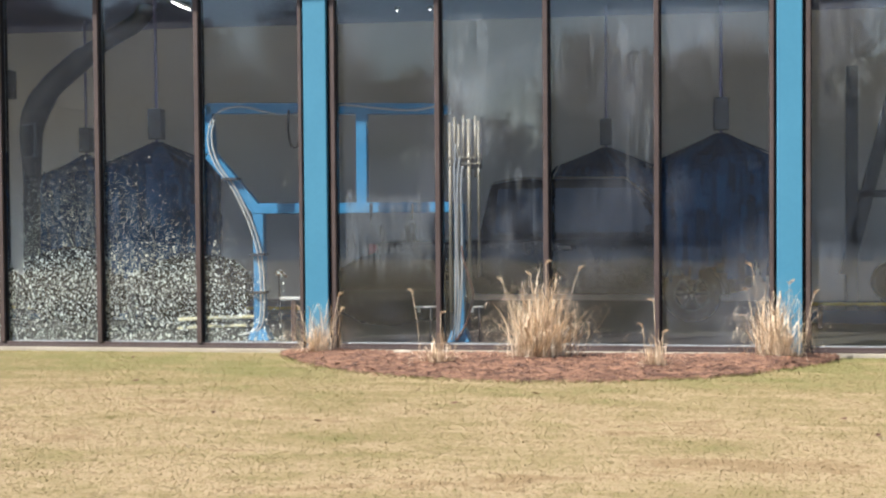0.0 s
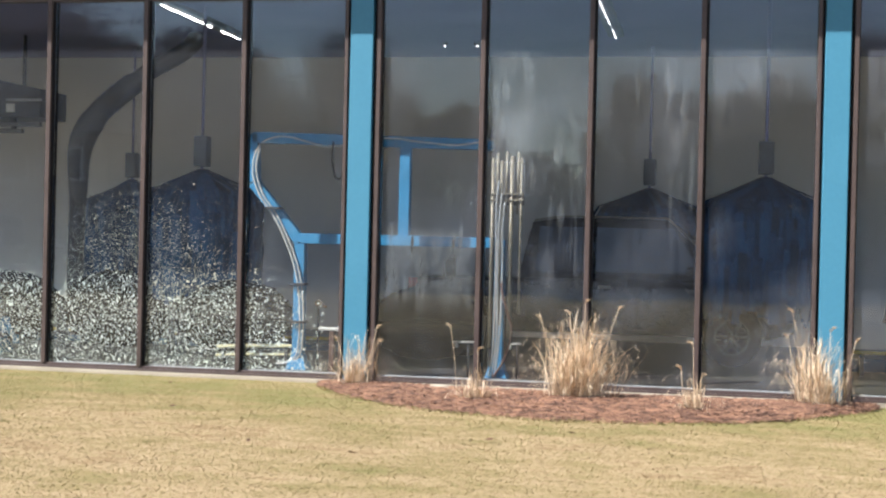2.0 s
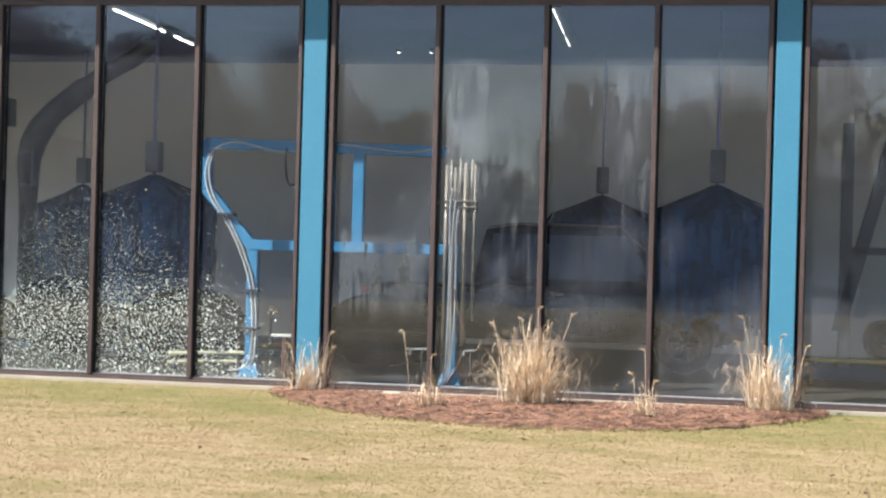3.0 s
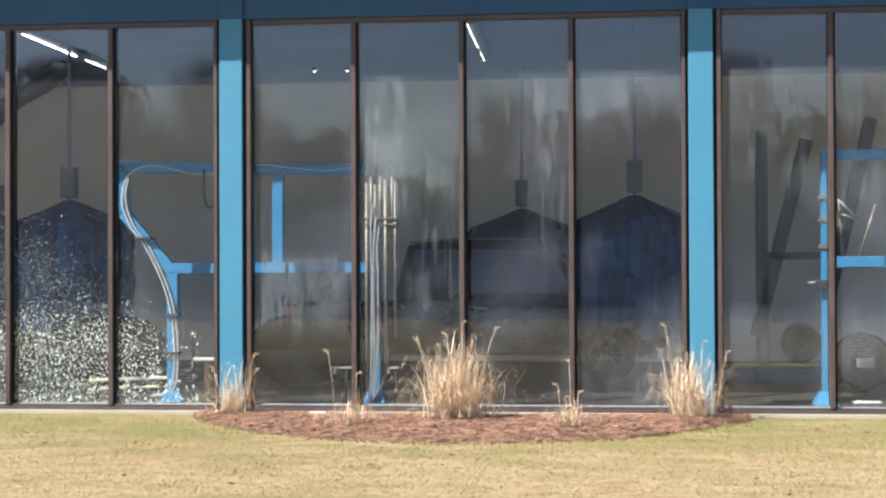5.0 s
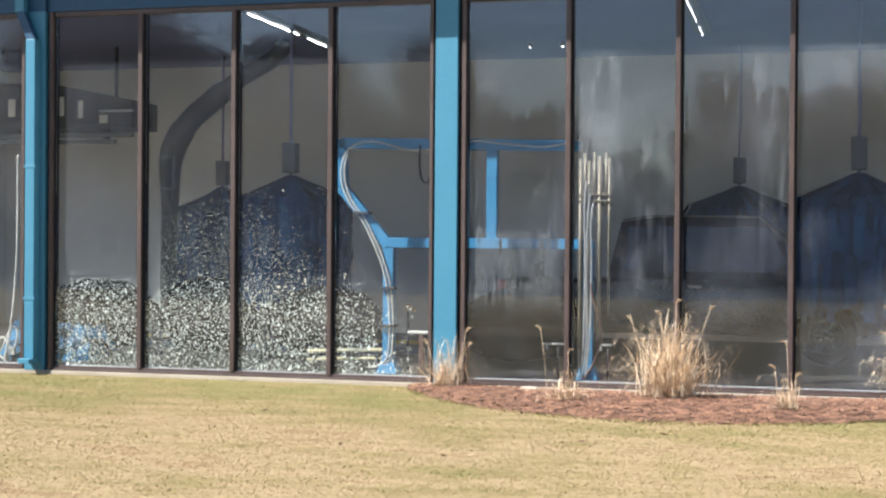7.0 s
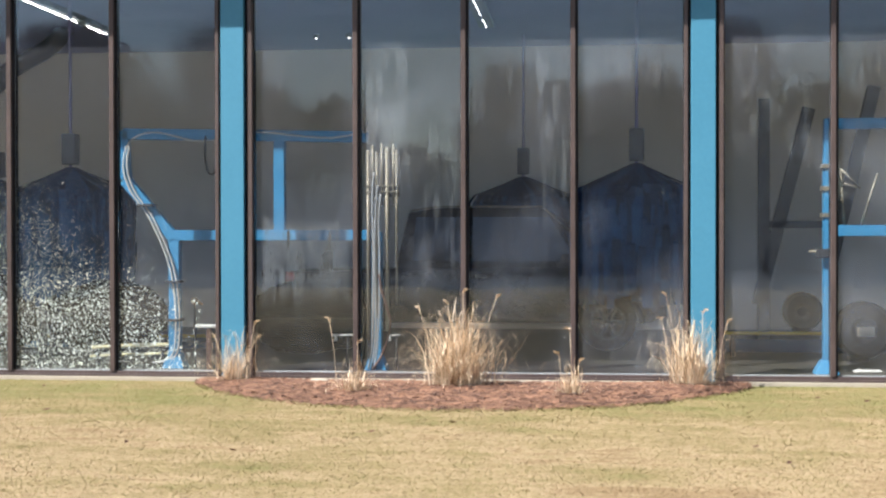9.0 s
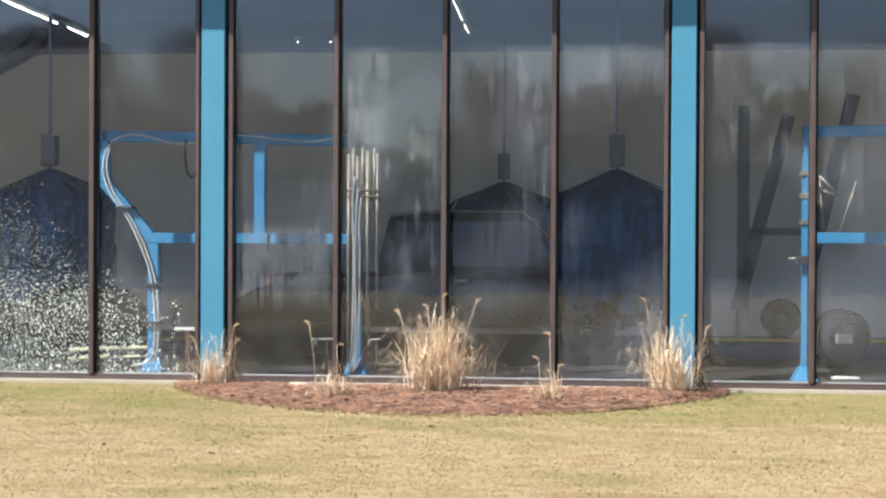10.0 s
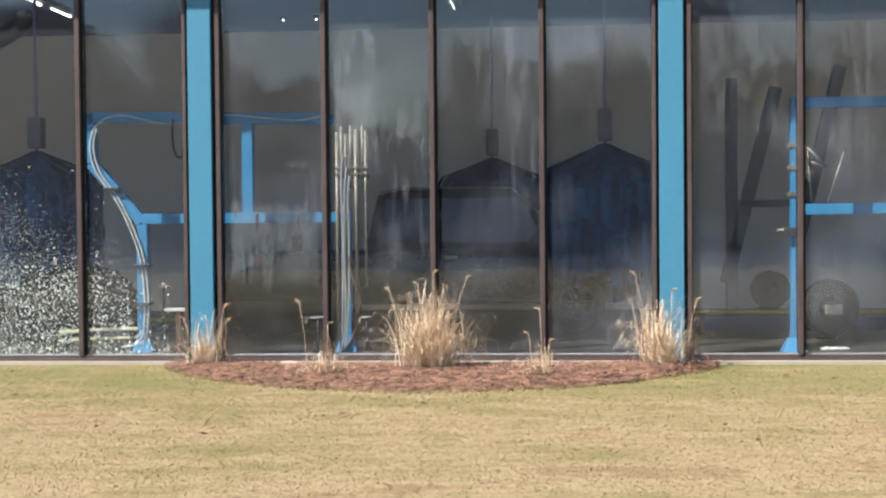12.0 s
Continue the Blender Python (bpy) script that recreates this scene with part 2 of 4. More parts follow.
def part(name, bm, material, parent=None, label=""):
    me = bpy.data.meshes.new(name)
    bm.normal_update()
    bm.to_mesh(me)
    bm.free()
    me.materials.append(material)
    ob = new(name, me)
    if parent:
        ob.parent = parent
    if label:
        ob["label"] = label
    return ob


def thing(name, label, category, at=(0, 0, 0), group="", kind=""):
    ob = new(name)
    ob.empty_display_size = 0.1
    ob.location = at
    return tagged(ob, label, category, group, kind)


def solid(name, boxes, material, label="", category="", kind="structure", bevel=0.0, parent=None):
    bm = bmesh.new()
    for b in boxes:
        box(bm, *b, bevel=bevel)
    ob = part(name, bm, material, parent)
    if not parent:
        tagged(ob, label, category, kind=kind)
    return ob


def raw_mesh(name, verts, faces_per, material, parent=None):
    """A mesh from arrays: verts (n, k, 3), each row of k corners one face."""
    n, k = verts.shape[:2]
    me = bpy.data.meshes.new(name)
    me.vertices.add(n * k)
    me.vertices.foreach_set("co", verts.reshape(-1).astype(np.float32))
    me.loops.add(n * k)
    me.loops.foreach_set("vertex_index", np.arange(n * k, dtype=np.int32))
    me.polygons.add(n)
    me.polygons.foreach_set("loop_start", np.arange(0, n * k, k, dtype=np.int32))
    me.update(calc_edges=True)
    me.materials.append(material)
    ob = new(name, me)
    if parent:
        ob.parent = parent
    return ob


rng = np.random.default_rng(7)
GZ = -0.10          # lawn level
FZ = -0.03          # wash floor level
BAY = 5.174
HEAD = 4.25         # underside of the window head

# ---- ground, bed, pavement ----
bm = bmesh.new()
R = 900.0
vs = [bm.verts.new((x, y, GZ)) for x, y in ((-R, -R), (R, -R), (R, R), (-R, R))]
bm.faces.new(vs)
tagged(part("ground", bm, M_GRASS), "dormant yellow-green lawn ground in front of the wash", "ground", kind="structure")
solid("road", [(-200, 200, -44, -27, GZ, GZ + 0.02)], M_ASPHALT, "grey asphalt road beyond the lawn", "road")
solid("pavement", [(-13.3, 13.3, -0.10, 0.16, GZ - 0.1, -0.055)], M_CONCRETE, "pale concrete footing strip along the glass wall", "footing", bevel=0.01)


def bed_edge(x):
    """How far the mulch bed reaches out from the wall at x."""
    u = (x - 0.06) / 3.02
    return -0.22 - 2.20 * max(0.0, 1 - abs(u) ** 2.1) ** 0.8


bm = bmesh.new()
xs = [-2.95 + 6.02 * i / 60 for i in range(61)]
top = [bm.verts.new((x, -0.10, GZ + 0.02)) for x in xs]
mid = [bm.verts.new((x, 0.5 * (bed_edge(x) - 0.25), GZ + 0.05 * min(1.0, (-0.26 - bed_edge(x))))) for x in xs]
low = [bm.verts.new((x, min(-0.12, bed_edge(x) + 0.07 + 0.10 * noise.noise(Vector((x * 2.1, 0.5, 0)))), GZ + 0.003)) for x in xs]
for i in range(60):
    bm.faces.new((low[i], low[i + 1], mid[i + 1], mid[i]))
    bm.faces.new((mid[i], mid[i + 1], top[i + 1], top[i]))
tagged(part("mulch_bed", bm, M_MULCH), "half-round planting bed of reddish bark mulch", "planting bed", kind="structure")

# bark chips
n = 22000
cx = rng.uniform(-2.92, 3.04, n)
edge = np.array([bed_edge(x) for x in cx])
ragged = np.array([0.10 * noise.noise(Vector((x * 2.1, 0.5, 0))) + 0.06 * noise.noise(Vector((x * 9, 2.5, 0))) for x in cx])
run = rng.uniform(0, 1, n) ** 0.9
cy = -0.12 + (edge + ragged + 0.16) * run + rng.normal(0, 0.05, n)
ang, ln, wd = rng.normal(0, 0.85, n), rng.uniform(0.014, 0.068, n), rng.uniform(0.003, 0.009, n)
hz = GZ + 0.004 + (0.015 + 0.05 * np.clip(-0.26 - edge, 0, 1)) * np.clip(4 * run * (1 - run), 0, 1) + rng.uniform(0, 0.022, n) * (1 - 0.6 * run)
dx, dy = np.cos(ang) * ln, np.sin(ang) * ln
px, py = -np.sin(ang) * wd, np.cos(ang) * wd
tz = rng.uniform(-0.010, 0.010, n)
up = rng.uniform(0.002, 0.008, n)
q = np.stack([np.stack([cx - dx - px, cy - dy - py, hz - tz], 1), np.stack([cx + dx - px, cy + dy - py, hz + tz], 1),
              np.stack([cx + dx + px, cy + dy + py, hz + tz + up], 1), np.stack([cx - dx + px, cy - dy + py, hz - tz + up], 1)], 1)
tagged(raw_mesh("mulch", q, 4, M_MULCH), "loose reddish-brown bark chips on the bed", "mulch", kind="stuff")

# lawn blades
n = 640000
gx = rng.uniform(-9.5, 9.5, n)
gy = -0.10 - 8.4 * rng.uniform(0, 1, n)
inside = np.array([bed_edge(x) if -2.96 < x < 3.08 else 0 for x in gx])
keep = gy < inside + rng.normal(0, 0.10, n)
gx, gy = gx[keep], gy[keep]
n = len(gx)
rim = np.abs(gy - inside[keep]) < 0.13
hgt = rng.uniform(0.005, 0.016, n) * np.where(rng.uniform(0, 1, n) < 0.15, 1.5, 1.0) * np.where(rim & (gx > -2.9) & (gx < 3.0), 2.4, 1.0)
lean = rng.normal(0, 0.026, (n, 2))
wa = rng.uniform(0, np.pi, n)
w = rng.uniform(0.003, 0.0055, n)
base = np.stack([gx, gy, np.full(n, GZ - 0.003)], 1)
ox = np.stack([np.cos(wa) * w, np.sin(wa) * w, np.zeros(n)], 1)
tip = base + np.stack([lean[:, 0], lean[:, 1], hgt], 1)
tagged(raw_mesh("grass", np.stack([base - ox, base + ox, tip], 1), 3, M_GRASS), "short dormant lawn grass, straw-coloured with greener stretches", "grass", kind="stuff")

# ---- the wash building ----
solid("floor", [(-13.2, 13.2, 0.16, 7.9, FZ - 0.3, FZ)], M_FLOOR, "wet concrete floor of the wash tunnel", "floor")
solid("wall_north", [(-13.2, 13.2, 7.7, 7.95, FZ, 5.0)], M_WALL, "grey-beige far wall of the wash tunnel", "wall")
solid("wall_west", [(-13.2, -13.0, 0.1, 0.6, FZ, 4.62), (-13.2, -13.0, 5.2, 7.7, FZ, 4.62), (-13.2, -13.0, 0.6, 5.2, 3.8, 4.62)], M_WALL, "grey-beige end wall with an open car entrance", "wall")
solid("wall_east", [(13.0, 13.2, 0.1, 1.0, FZ, 4.62), (13.0, 13.2, 7.0, 7.7, FZ, 4.62), (13.0, 13.2, 1.0, 7.0, 3.9, 4.62)], M_WALL, "grey-beige end wall of the wash tunnel", "wall")
solid("ceiling", [(-13.2, 13.2, 0.1, 7.7, 4.62, 4.8)], M_CEIL, "dark ceiling deck of the wash tunnel", "ceiling")
solid("fascia", [(-13.2, 13.2, -0.05, 0.1, 4.31, 5.25)], M_SHADEBLUE, "blue painted fascia beam above the glass", "fascia", bevel=0.01)
solid("roof", [(-13.5, 13.5, -0.95, 8.1, 5.25, 5.5)], M_SHADEBLUE, "flat blue-edged roof overhanging the glass wall", "roof", bevel=0.02)


def window(index, cx):
    """Four tall panes; frame and mullions are stepped, with a proud outer cap along one side."""
    w = thing("window_%d" % index, "tall four-pane dusty window in dark bronze frames", "window", kind="structure")
    half = 2.455
    x0, x1 = cx - half + 0.102, cx + half - 0.075
    top = HEAD + 0.055
    solid("window_frame", [(cx - half, x0, -0.02, 0.07, -0.054, top), (x1, cx + half, -0.02, 0.07, -0.054, top)], M_SHADEBRONZE, parent=w, bevel=0.004)
    for a, b in ((x0 - 0.062, x0 - 0.016), (x1 + 0.004, x1 + 0.044)):
        solid("frame_cap", [(a, b, -0.075, -0.0205, -0.053, top - 0.002)], M_BRONZE, parent=w, bevel=0.004)
    solid("head", [(x0, x1, -0.04, 0.07, HEAD, top)], M_BRONZE, parent=w, bevel=0.004)
    solid("window_sill", [(x0, x1, -0.045, 0.07, -0.054, 0.004)], M_BRONZE, parent=w, bevel=0.006)
    solid("sill_nose", [(x0, x1, -0.078, -0.0455, -0.053, -0.028)], M_BRONZE, parent=w, bevel=0.006)
    # added pale strip, stands for the bright line along the panes' foot
    solid("pale_strip", [(x0 + 0.002, x1 - 0.002, 0.006, 0.068, 0.0045, 0.012)], M_ALU, parent=w, bevel=0.004)
    for k in (-1, 0, 1):
        x = cx + 1.2 * k
        # recessed half carries its shadow as a near-black colour
        solid("mullion", [(x - 0.032, x + 0.046, -0.03, 0.075, 0.0045, HEAD - 0.001)], M_SHADEBRONZE, parent=w, bevel=0.004)
        solid("mullion_cap", [(x - 0.038, x + 0.016, -0.065, -0.0305, 0.0045, HEAD - 0.001)], M_BRONZE, parent=w, bevel=0.005)
    edges = [x0] + [cx + 1.2 * k for k in (-1, 0, 1)] + [x1]
    for i in range(4):
        a = edges[i] + (0.047 if i else 0.001)
        b = edges[i + 1] - (0.033 if i < 3 else 0.001)
        solid("pane", [(a, b, -0.004, 0.004, 0.0045, HEAD - 0.001)], M_CLEANGLASS if index < 3 else M_GLASS, parent=w).visible_shadow = False


for i, k in enumerate(range(-2, 3)):
    window(i + 1, k * BAY)
for k in range(-3, 3):
    x = (k + 0.5) * BAY
    c = solid("column", [(x - 0.130, x + 0.130, -0.105, 0.10, -0.056, 4.309)], M_BLUE, bevel=0.008)
    tagged(c, "square sky-blue painted steel column between windows", "column", group="columns along the wall", kind="structure")
    # upper column: shade under the roof comes from the darkened blue
    solid("cap", [(x - 0.129, x + 0.129, -0.099, -0.051, 4.31, 5.249)], M_SHADEBLUE, parent=c)

# ---- inside ----
def arch(at, mirror=False):
    a = thing("wash_arch", "bright blue steel wash frame with white hoses", "wash frame", at)
    W_ = 0.13
    bm = bmesh.new(); beam(bm, (0, 0, 0.16), (0, 0, 1.50), W_, W_); part("post", bm, M_STEELBLUE, a)
    bm = bmesh.new(); beam(bm, (0, 0, 1.52), (-0.60, 0, 2.22), W_, W_); part("brace", bm, M_STEELBLUE, a)
    bm = bmesh.new(); beam(bm, (-0.60, 0, 2.22), (-0.62, 0, 2.80), W_, W_); part("upper_post", bm, M_STEELBLUE, a)
    bm = bmesh.new(); beam(bm, (-0.62, 0, 2.76), (2.3, 0, 2.70), W_, W_); part("top_beam", bm, M_STEELBLUE, a)
    bm = bmesh.new(); beam(bm, (0.0, -0.01, 1.56), (2.42, -0.01, 1.56), 0.125, 0.125); part("cross_bar", bm, M_STEELBLUE, a)
    bm = bmesh.new(); beam(bm, (1.26, 0, 1.60), (1.26, 0, 2.72), W_, W_ * 0.9); part("stub_post", bm, M_STEELBLUE, a)
    bm = bmesh.new(); beam(bm, (2.40, 0, 0.16), (2.40, 0, 1.60), W_, W_); part("post", bm, M_STEELBLUE, a)
    for x in (0, 2.40):
        bm = bmesh.new()
        r = bmesh.ops.create_cone(bm, cap_ends=True, segments=4, radius1=0.18, radius2=0.10, depth=0.17, matrix=Matrix.Translation((x, 0, 0.085)) @ Matrix.Rotation(math.pi / 4, 4, "Z"))
        part("foot", bm, M_STEELBLUE, a)
    climb = [(-0.25, -0.085, 0.06), (-0.05, -0.085, 0.12), (0.02, -0.085, 0.3), (0.02, -0.085, 0.8), (-0.06, -0.085, 1.25), (-0.28, -0.085, 1.75), (-0.52, -0.085, 2.1), (-0.6, -0.085, 2.4), (-0.5, -0.085, 2.68)]
    top_run = [(-0.2, -0.078, 2.77), (0.35, -0.076, 2.66), (1.0, -0.076, 2.76), (1.45, -0.076, 2.72), (1.9, -0.076, 2.69), (2.3, -0.076, 2.76)]
    for shift, P in ((0.0, climb + top_run), (0.045, climb[:-1] + [(-0.56, -0.085, 2.62)])):
        bm = bmesh.new()
        tube(bm, smooth_path([(x + shift, y, z) for x, y, z in P]), 0.010, 8)
        part("hose", bm, M_PALEHOSE, a)
    for z in (0.55, 1.0, 1.9):
        bm = bmesh.new()
        x = -0.0 if z < 1.5 else -0.33
        box(bm, x - 0.09, x + 0.09, -0.135, 0.075, z, z + 0.03, 0.004)
        part("clamp", bm, M_DARKSTEEL, a)
    return a


def smooth_path(P, steps=5):
    P = [Vector(q) for q in P]
    out = []
    for i in range(len(P) - 1):
        p0, p1, p2, p3 = P[max(i - 1, 0)], P[i], P[i + 1], P[min(i + 2, len(P) - 1)]
        for s in range(steps):
            t = s / steps
            out.append(0.5 * ((2 * p1) + (p2 - p0) * t + (2 * p0 - 5 * p1 + 4 * p2 - p3) * t * t + (3 * p1 - p0 - 3 * p2 + p3) * t ** 3))
    return out + [P[-1]]


arch((-3.492, 0.735, FZ))


def manifold(at):
    a = thing("spray_manifold", "bundle of upright stainless spray tubes with clamps", "spray pipes", at)
    for i, (x, z0, z1, r) in enumerate(((0.0, 0.35, 2.54, 0.020), (0.05, 1.95, 2.60, 0.018), (0.10, 0.6, 2.52, 0.017), (0.155, 1.9, 2.62, 0.014), (0.22, 0.45, 2.57, 0.024), (0.29, 1.9, 2.61, 0.014), (0.33, 0.75, 2.55, 0.014))):
        bm = bmesh.new(); tube(bm, [(x, 0.02 * (i % 2), z0), (x, 0.02 * (i % 2), z1)], r, 10); part("tube", bm, M_CHROME, a)
    for z in (2.05, 2.12):
        bm = bmesh.new(); box(bm, -0.03, 0.36, -0.035, 0.06, z, z + 0.018, 0.004); part("clamp", bm, M_CHROME, a)
    bm = bmesh.new(); box(bm, -0.02, 0.36, 0.05, 0.08, 2.0, 2.5, 0.005); part("back_plate", bm, M_STEEL, a)
    bm = bmesh.new(); box(bm, -0.02, 0.02, 0.03, 0.07, 0.0, 2.0, 0.004); part("stand", bm, M_DARKSTEEL, a)
    return a


manifold((-1.17, 0.62, FZ))

# pale supply lines that run up the frame's second post
for x, z0, z1, wob in ((-1.115, 0.32, 2.25, 0.012), (-1.075, 0.45, 2.1, -0.012), (-1.04, 0.55, 2.0, 0.010)):
    bm = bmesh.new()
    tube(bm, smooth_path([(x - 0.05, 0.57, FZ + 0.02), (x, 0.565, z0), (x + wob, 0.562, (z0 + z1) / 2), (x, 0.565, z1 - 0.3), (x + 0.02, 0.58, z1)]), 0.012, 8)
    tagged(part("supply_hose", bm, M_GREYHOSE), "pale grey supply hose strapped along a blue post", "hose")


BRUSHES = ((0.37, 6.4), (1.97, 2.5), (-8.12, 6.4), (-5.43, 2.5))


def brush(at, seed):
    """A wrap-round brush at rest: cloth strips that hang from an upright shaft."""
    b = thing("wash_brush", "upright wrap-round brush of hanging dark blue cloth strips", "wash brush", at, group="wrap-round brushes")
    bm = bmesh.new(); tube(bm, [(0, 0, 0.95), (0, 0, 4.649)], 0.022, 12); part("shaft", bm, M_CEIL, b)
    bm = bmesh.new(); box(bm, -0.095, 0.095, -0.095, 0.095, 2.49, 2.90, 0.02); part("motor", bm, M_STEEL, b)
    r = np.random.default_rng(seed)
    bm = bmesh.new()
    for i in range(1300):
        z0 = r.uniform(1.6, 2.46)
        a, reach, drop, wid = r.uniform(0, 2 * math.pi), r.uniform(0.70, 0.86), r.uniform(0.35, 0.7), r.uniform(0.03, 0.06)
        d, s = Vector((math.cos(a), math.sin(a), 0)), Vector((-math.sin(a), math.cos(a), 0))
        prof = [(0.05, 0.0), (reach * 0.5, -0.15), (reach * 0.92, -0.28), (reach, -0.38), (reach * 0.97, -0.32 - drop)]
        tw = r.uniform(-0.12, 0.12)
        prev = None
        for j, (rr, dz) in enumerate(prof):
            c = d * rr + s * tw * j / 4 + Vector((0, 0, z0 + dz))
            row = [bm.verts.new(c - s * wid), bm.verts.new(c + s * wid)]
            if prev:
                bm.faces.new((prev[0], prev[1], row[1], row[0]))
            prev = row
    part("cloth", bm, M_CLOTH, b)
    return b


for i, (x, y) in enumerate(BRUSHES):
    brush((x, y, FZ), 20 + i)


def ceiling_light(x, glow, r):
    c = thing("ceiling_light", "long white tube light under the ceiling", "ceiling light", (x, 3.4, 4.50), group="ceiling lights")
    # body is widened to block the tube's glow from the ceiling
    bm = bmesh.new(); box(bm, -0.11, 0.11, -1.6, 1.6, 0.042, 0.119, 0.008); part("body", bm, M_STEEL, c)
    for y0, y1 in ((-1.55, 0.35), (0.75, 1.55)):
        bm = bmesh.new(); tube(bm, [(0, y0, 0.03), (0, y1, 0.03)], r, 8); part("tube", bm, glow, c)


# the lamp at -11.5 is unseen, added to brighten the tunnel
for x in (-11.5, -5.8):
    ceiling_light(x, M_BRIGHTTUBE, 0.0038)
# the lamp at 11.3 is unseen too, added for interior light
for x in (-0.1, 11.3):
    ceiling_light(x, M_TUBE, 0.004)


def side_frame(at):
    """The far bay's frame: thin post, top beam and cross bar that run on past the next column."""
    a = thing("wash_arch", "bright blue steel frame with a valve on its post", "wash frame", at)
    for x in (0.0, 2.45):
        bm = bmesh.new(); beam(bm, (x, 0, 0.14), (x, 0, 2.86), 0.058, 0.11); part("post", bm, M_STEELBLUE, a)
        bm = bmesh.new()
        bmesh.ops.create_cone(bm, cap_ends=True, segments=4, radius1=0.19, radius2=0.075, depth=0.15, matrix=Matrix.Translation((x, 0, 0.075)) @ Matrix.Rotation(math.pi / 4, 4, "Z"))
        part("foot", bm, M_STEELBLUE, a)
    bm = bmesh.new(); beam(bm, (0.0, 0.02, 2.80), (4.2, 0.02, 2.82), 0.12, 0.12); part("top_beam", bm, M_STEELBLUE, a)
    bm = bmesh.new(); beam(bm, (0.05, -0.01, 1.60), (4.2, -0.01, 1.615), 0.125, 0.12); part("cross_bar", bm, M_STEELBLUE, a)
    bm = bmesh.new(); box(bm, -0.12, 0.02, -0.14, -0.056, 1.30, 1.40, 0.012); part("valve", bm, M_DARKSTEEL, a)
    bm = bmesh.new(); tube(bm, [(-0.2, -0.1, 1.37), (0.02, -0.1, 1.37)], 0.014, 8); part("valve_lever", bm, M_CHROME, a)
    for z in (1.75, 2.05, 2.3):
        bm = bmesh.new(); box(bm, -0.055, 0.055, -0.075, 0.06, z, z + 0.05, 0.006); part("clamp", bm, M_CHROME, a)
    for p in (((0.17, 2.38), (0.39, 2.15)), ((0.17, 2.38), (0.22, 1.75)), ((0.18, 2.22), (0.39, 2.15)), ((0.58, 2.32), (0.40, 1.74))):
        bm = bmesh.new(); tube(bm, [(p[0][0], 0.07, p[0][1] - 0.075), (p[1][0], 0.07, p[1][1] - 0.075)], 0.013, 8); part("spray_rod", bm, M_CHROME, a)
    return a


side_frame((4.01, 0.70, FZ))


def wheel_brush(at, r, tag=False):
    w = thing("wheel_brush", "round black bristle wheel brush on a low stand", "wheel brush", at, group="wheel brushes")
    bm = bmesh.new()
    seg, prof = 36, ((0.0, r * 0.25), (-0.10, r * 0.45), (-0.13, r * 0.85), (-0.08, r), (0.08, r), (0.13, r * 0.85), (0.13, 0.05))
    rings = []
    for k in range(seg):
        u = 2 * math.pi * k / seg
        rings.append([bm.verts.new((q * math.cos(u) * (1 + 0.02 * (k % 2)), y, r + 0.06 + q * math.sin(u) * (1 + 0.02 * (k % 2)))) for y, q in prof])
    for k in range(seg):
        for j in range(len(prof) - 1):
            bm.faces.new((rings[k][j], rings[(k + 1) % seg][j], rings[(k + 1) % seg][j + 1], rings[k][j + 1]))
    part("bristles", bm, M_RUBBER, w)
    bm = bmesh.new(); tube(bm, [(0, -0.06, r + 0.06), (0, 0.4, r + 0.06)], 0.07, 14); part("hub", bm, M_DARKSTEEL, w)
    bm = bmesh.new(); box(bm, -0.12, 0.12, 0.16, 0.36, 0.0, r + 0.1, 0.015); part("stand", bm, M_DARKSTEEL, w)
    if tag:
        bm = bmesh.new(); box(bm, -0.09, 0.11, -0.155, -0.145, r - 0.01, r + 0.10, 0.002); part("tag", bm, M_CONCRETE, w, "small beige paper tag")
    return w


wheel_brush((4.67, 6.7, FZ), 0.30)
wheel_brush((4.66, 1.95, FZ), 0.345, True)


def guide_rail(x0, x1, y, z):
    g = thing("guide_rail", "low yellow guide rail with a blue kick plate", "guide rail", (0, y, FZ))
    bm = bmesh.new(); tube(bm, [(x0, 0, z), (x1, 0, z)], 0.022, 10); part("rail", bm, M_YELLOW, g)
    # kick plate reuses the same dark blue as its own colour
    bm = bmesh.new(); box(bm, x0, x1, 0.04, 0.06, 0.05, z - 0.08, 0.004); part("kick_plate", bm, M_SHADEBLUE, g)
    x = x0 + 0.3
    while x < x1:
        bm = bmesh.new(); box(bm, x - 0.03, x + 0.03, -0.03, 0.039, 0.0, z - 0.021, 0.004); part("post", bm, M_DARKSTEEL, g)
        x += 1.5


guide_rail(2.9, 10.5, 2.75, 0.30)
guide_rail(-9.0, -3.4, 2.75, 0.22)


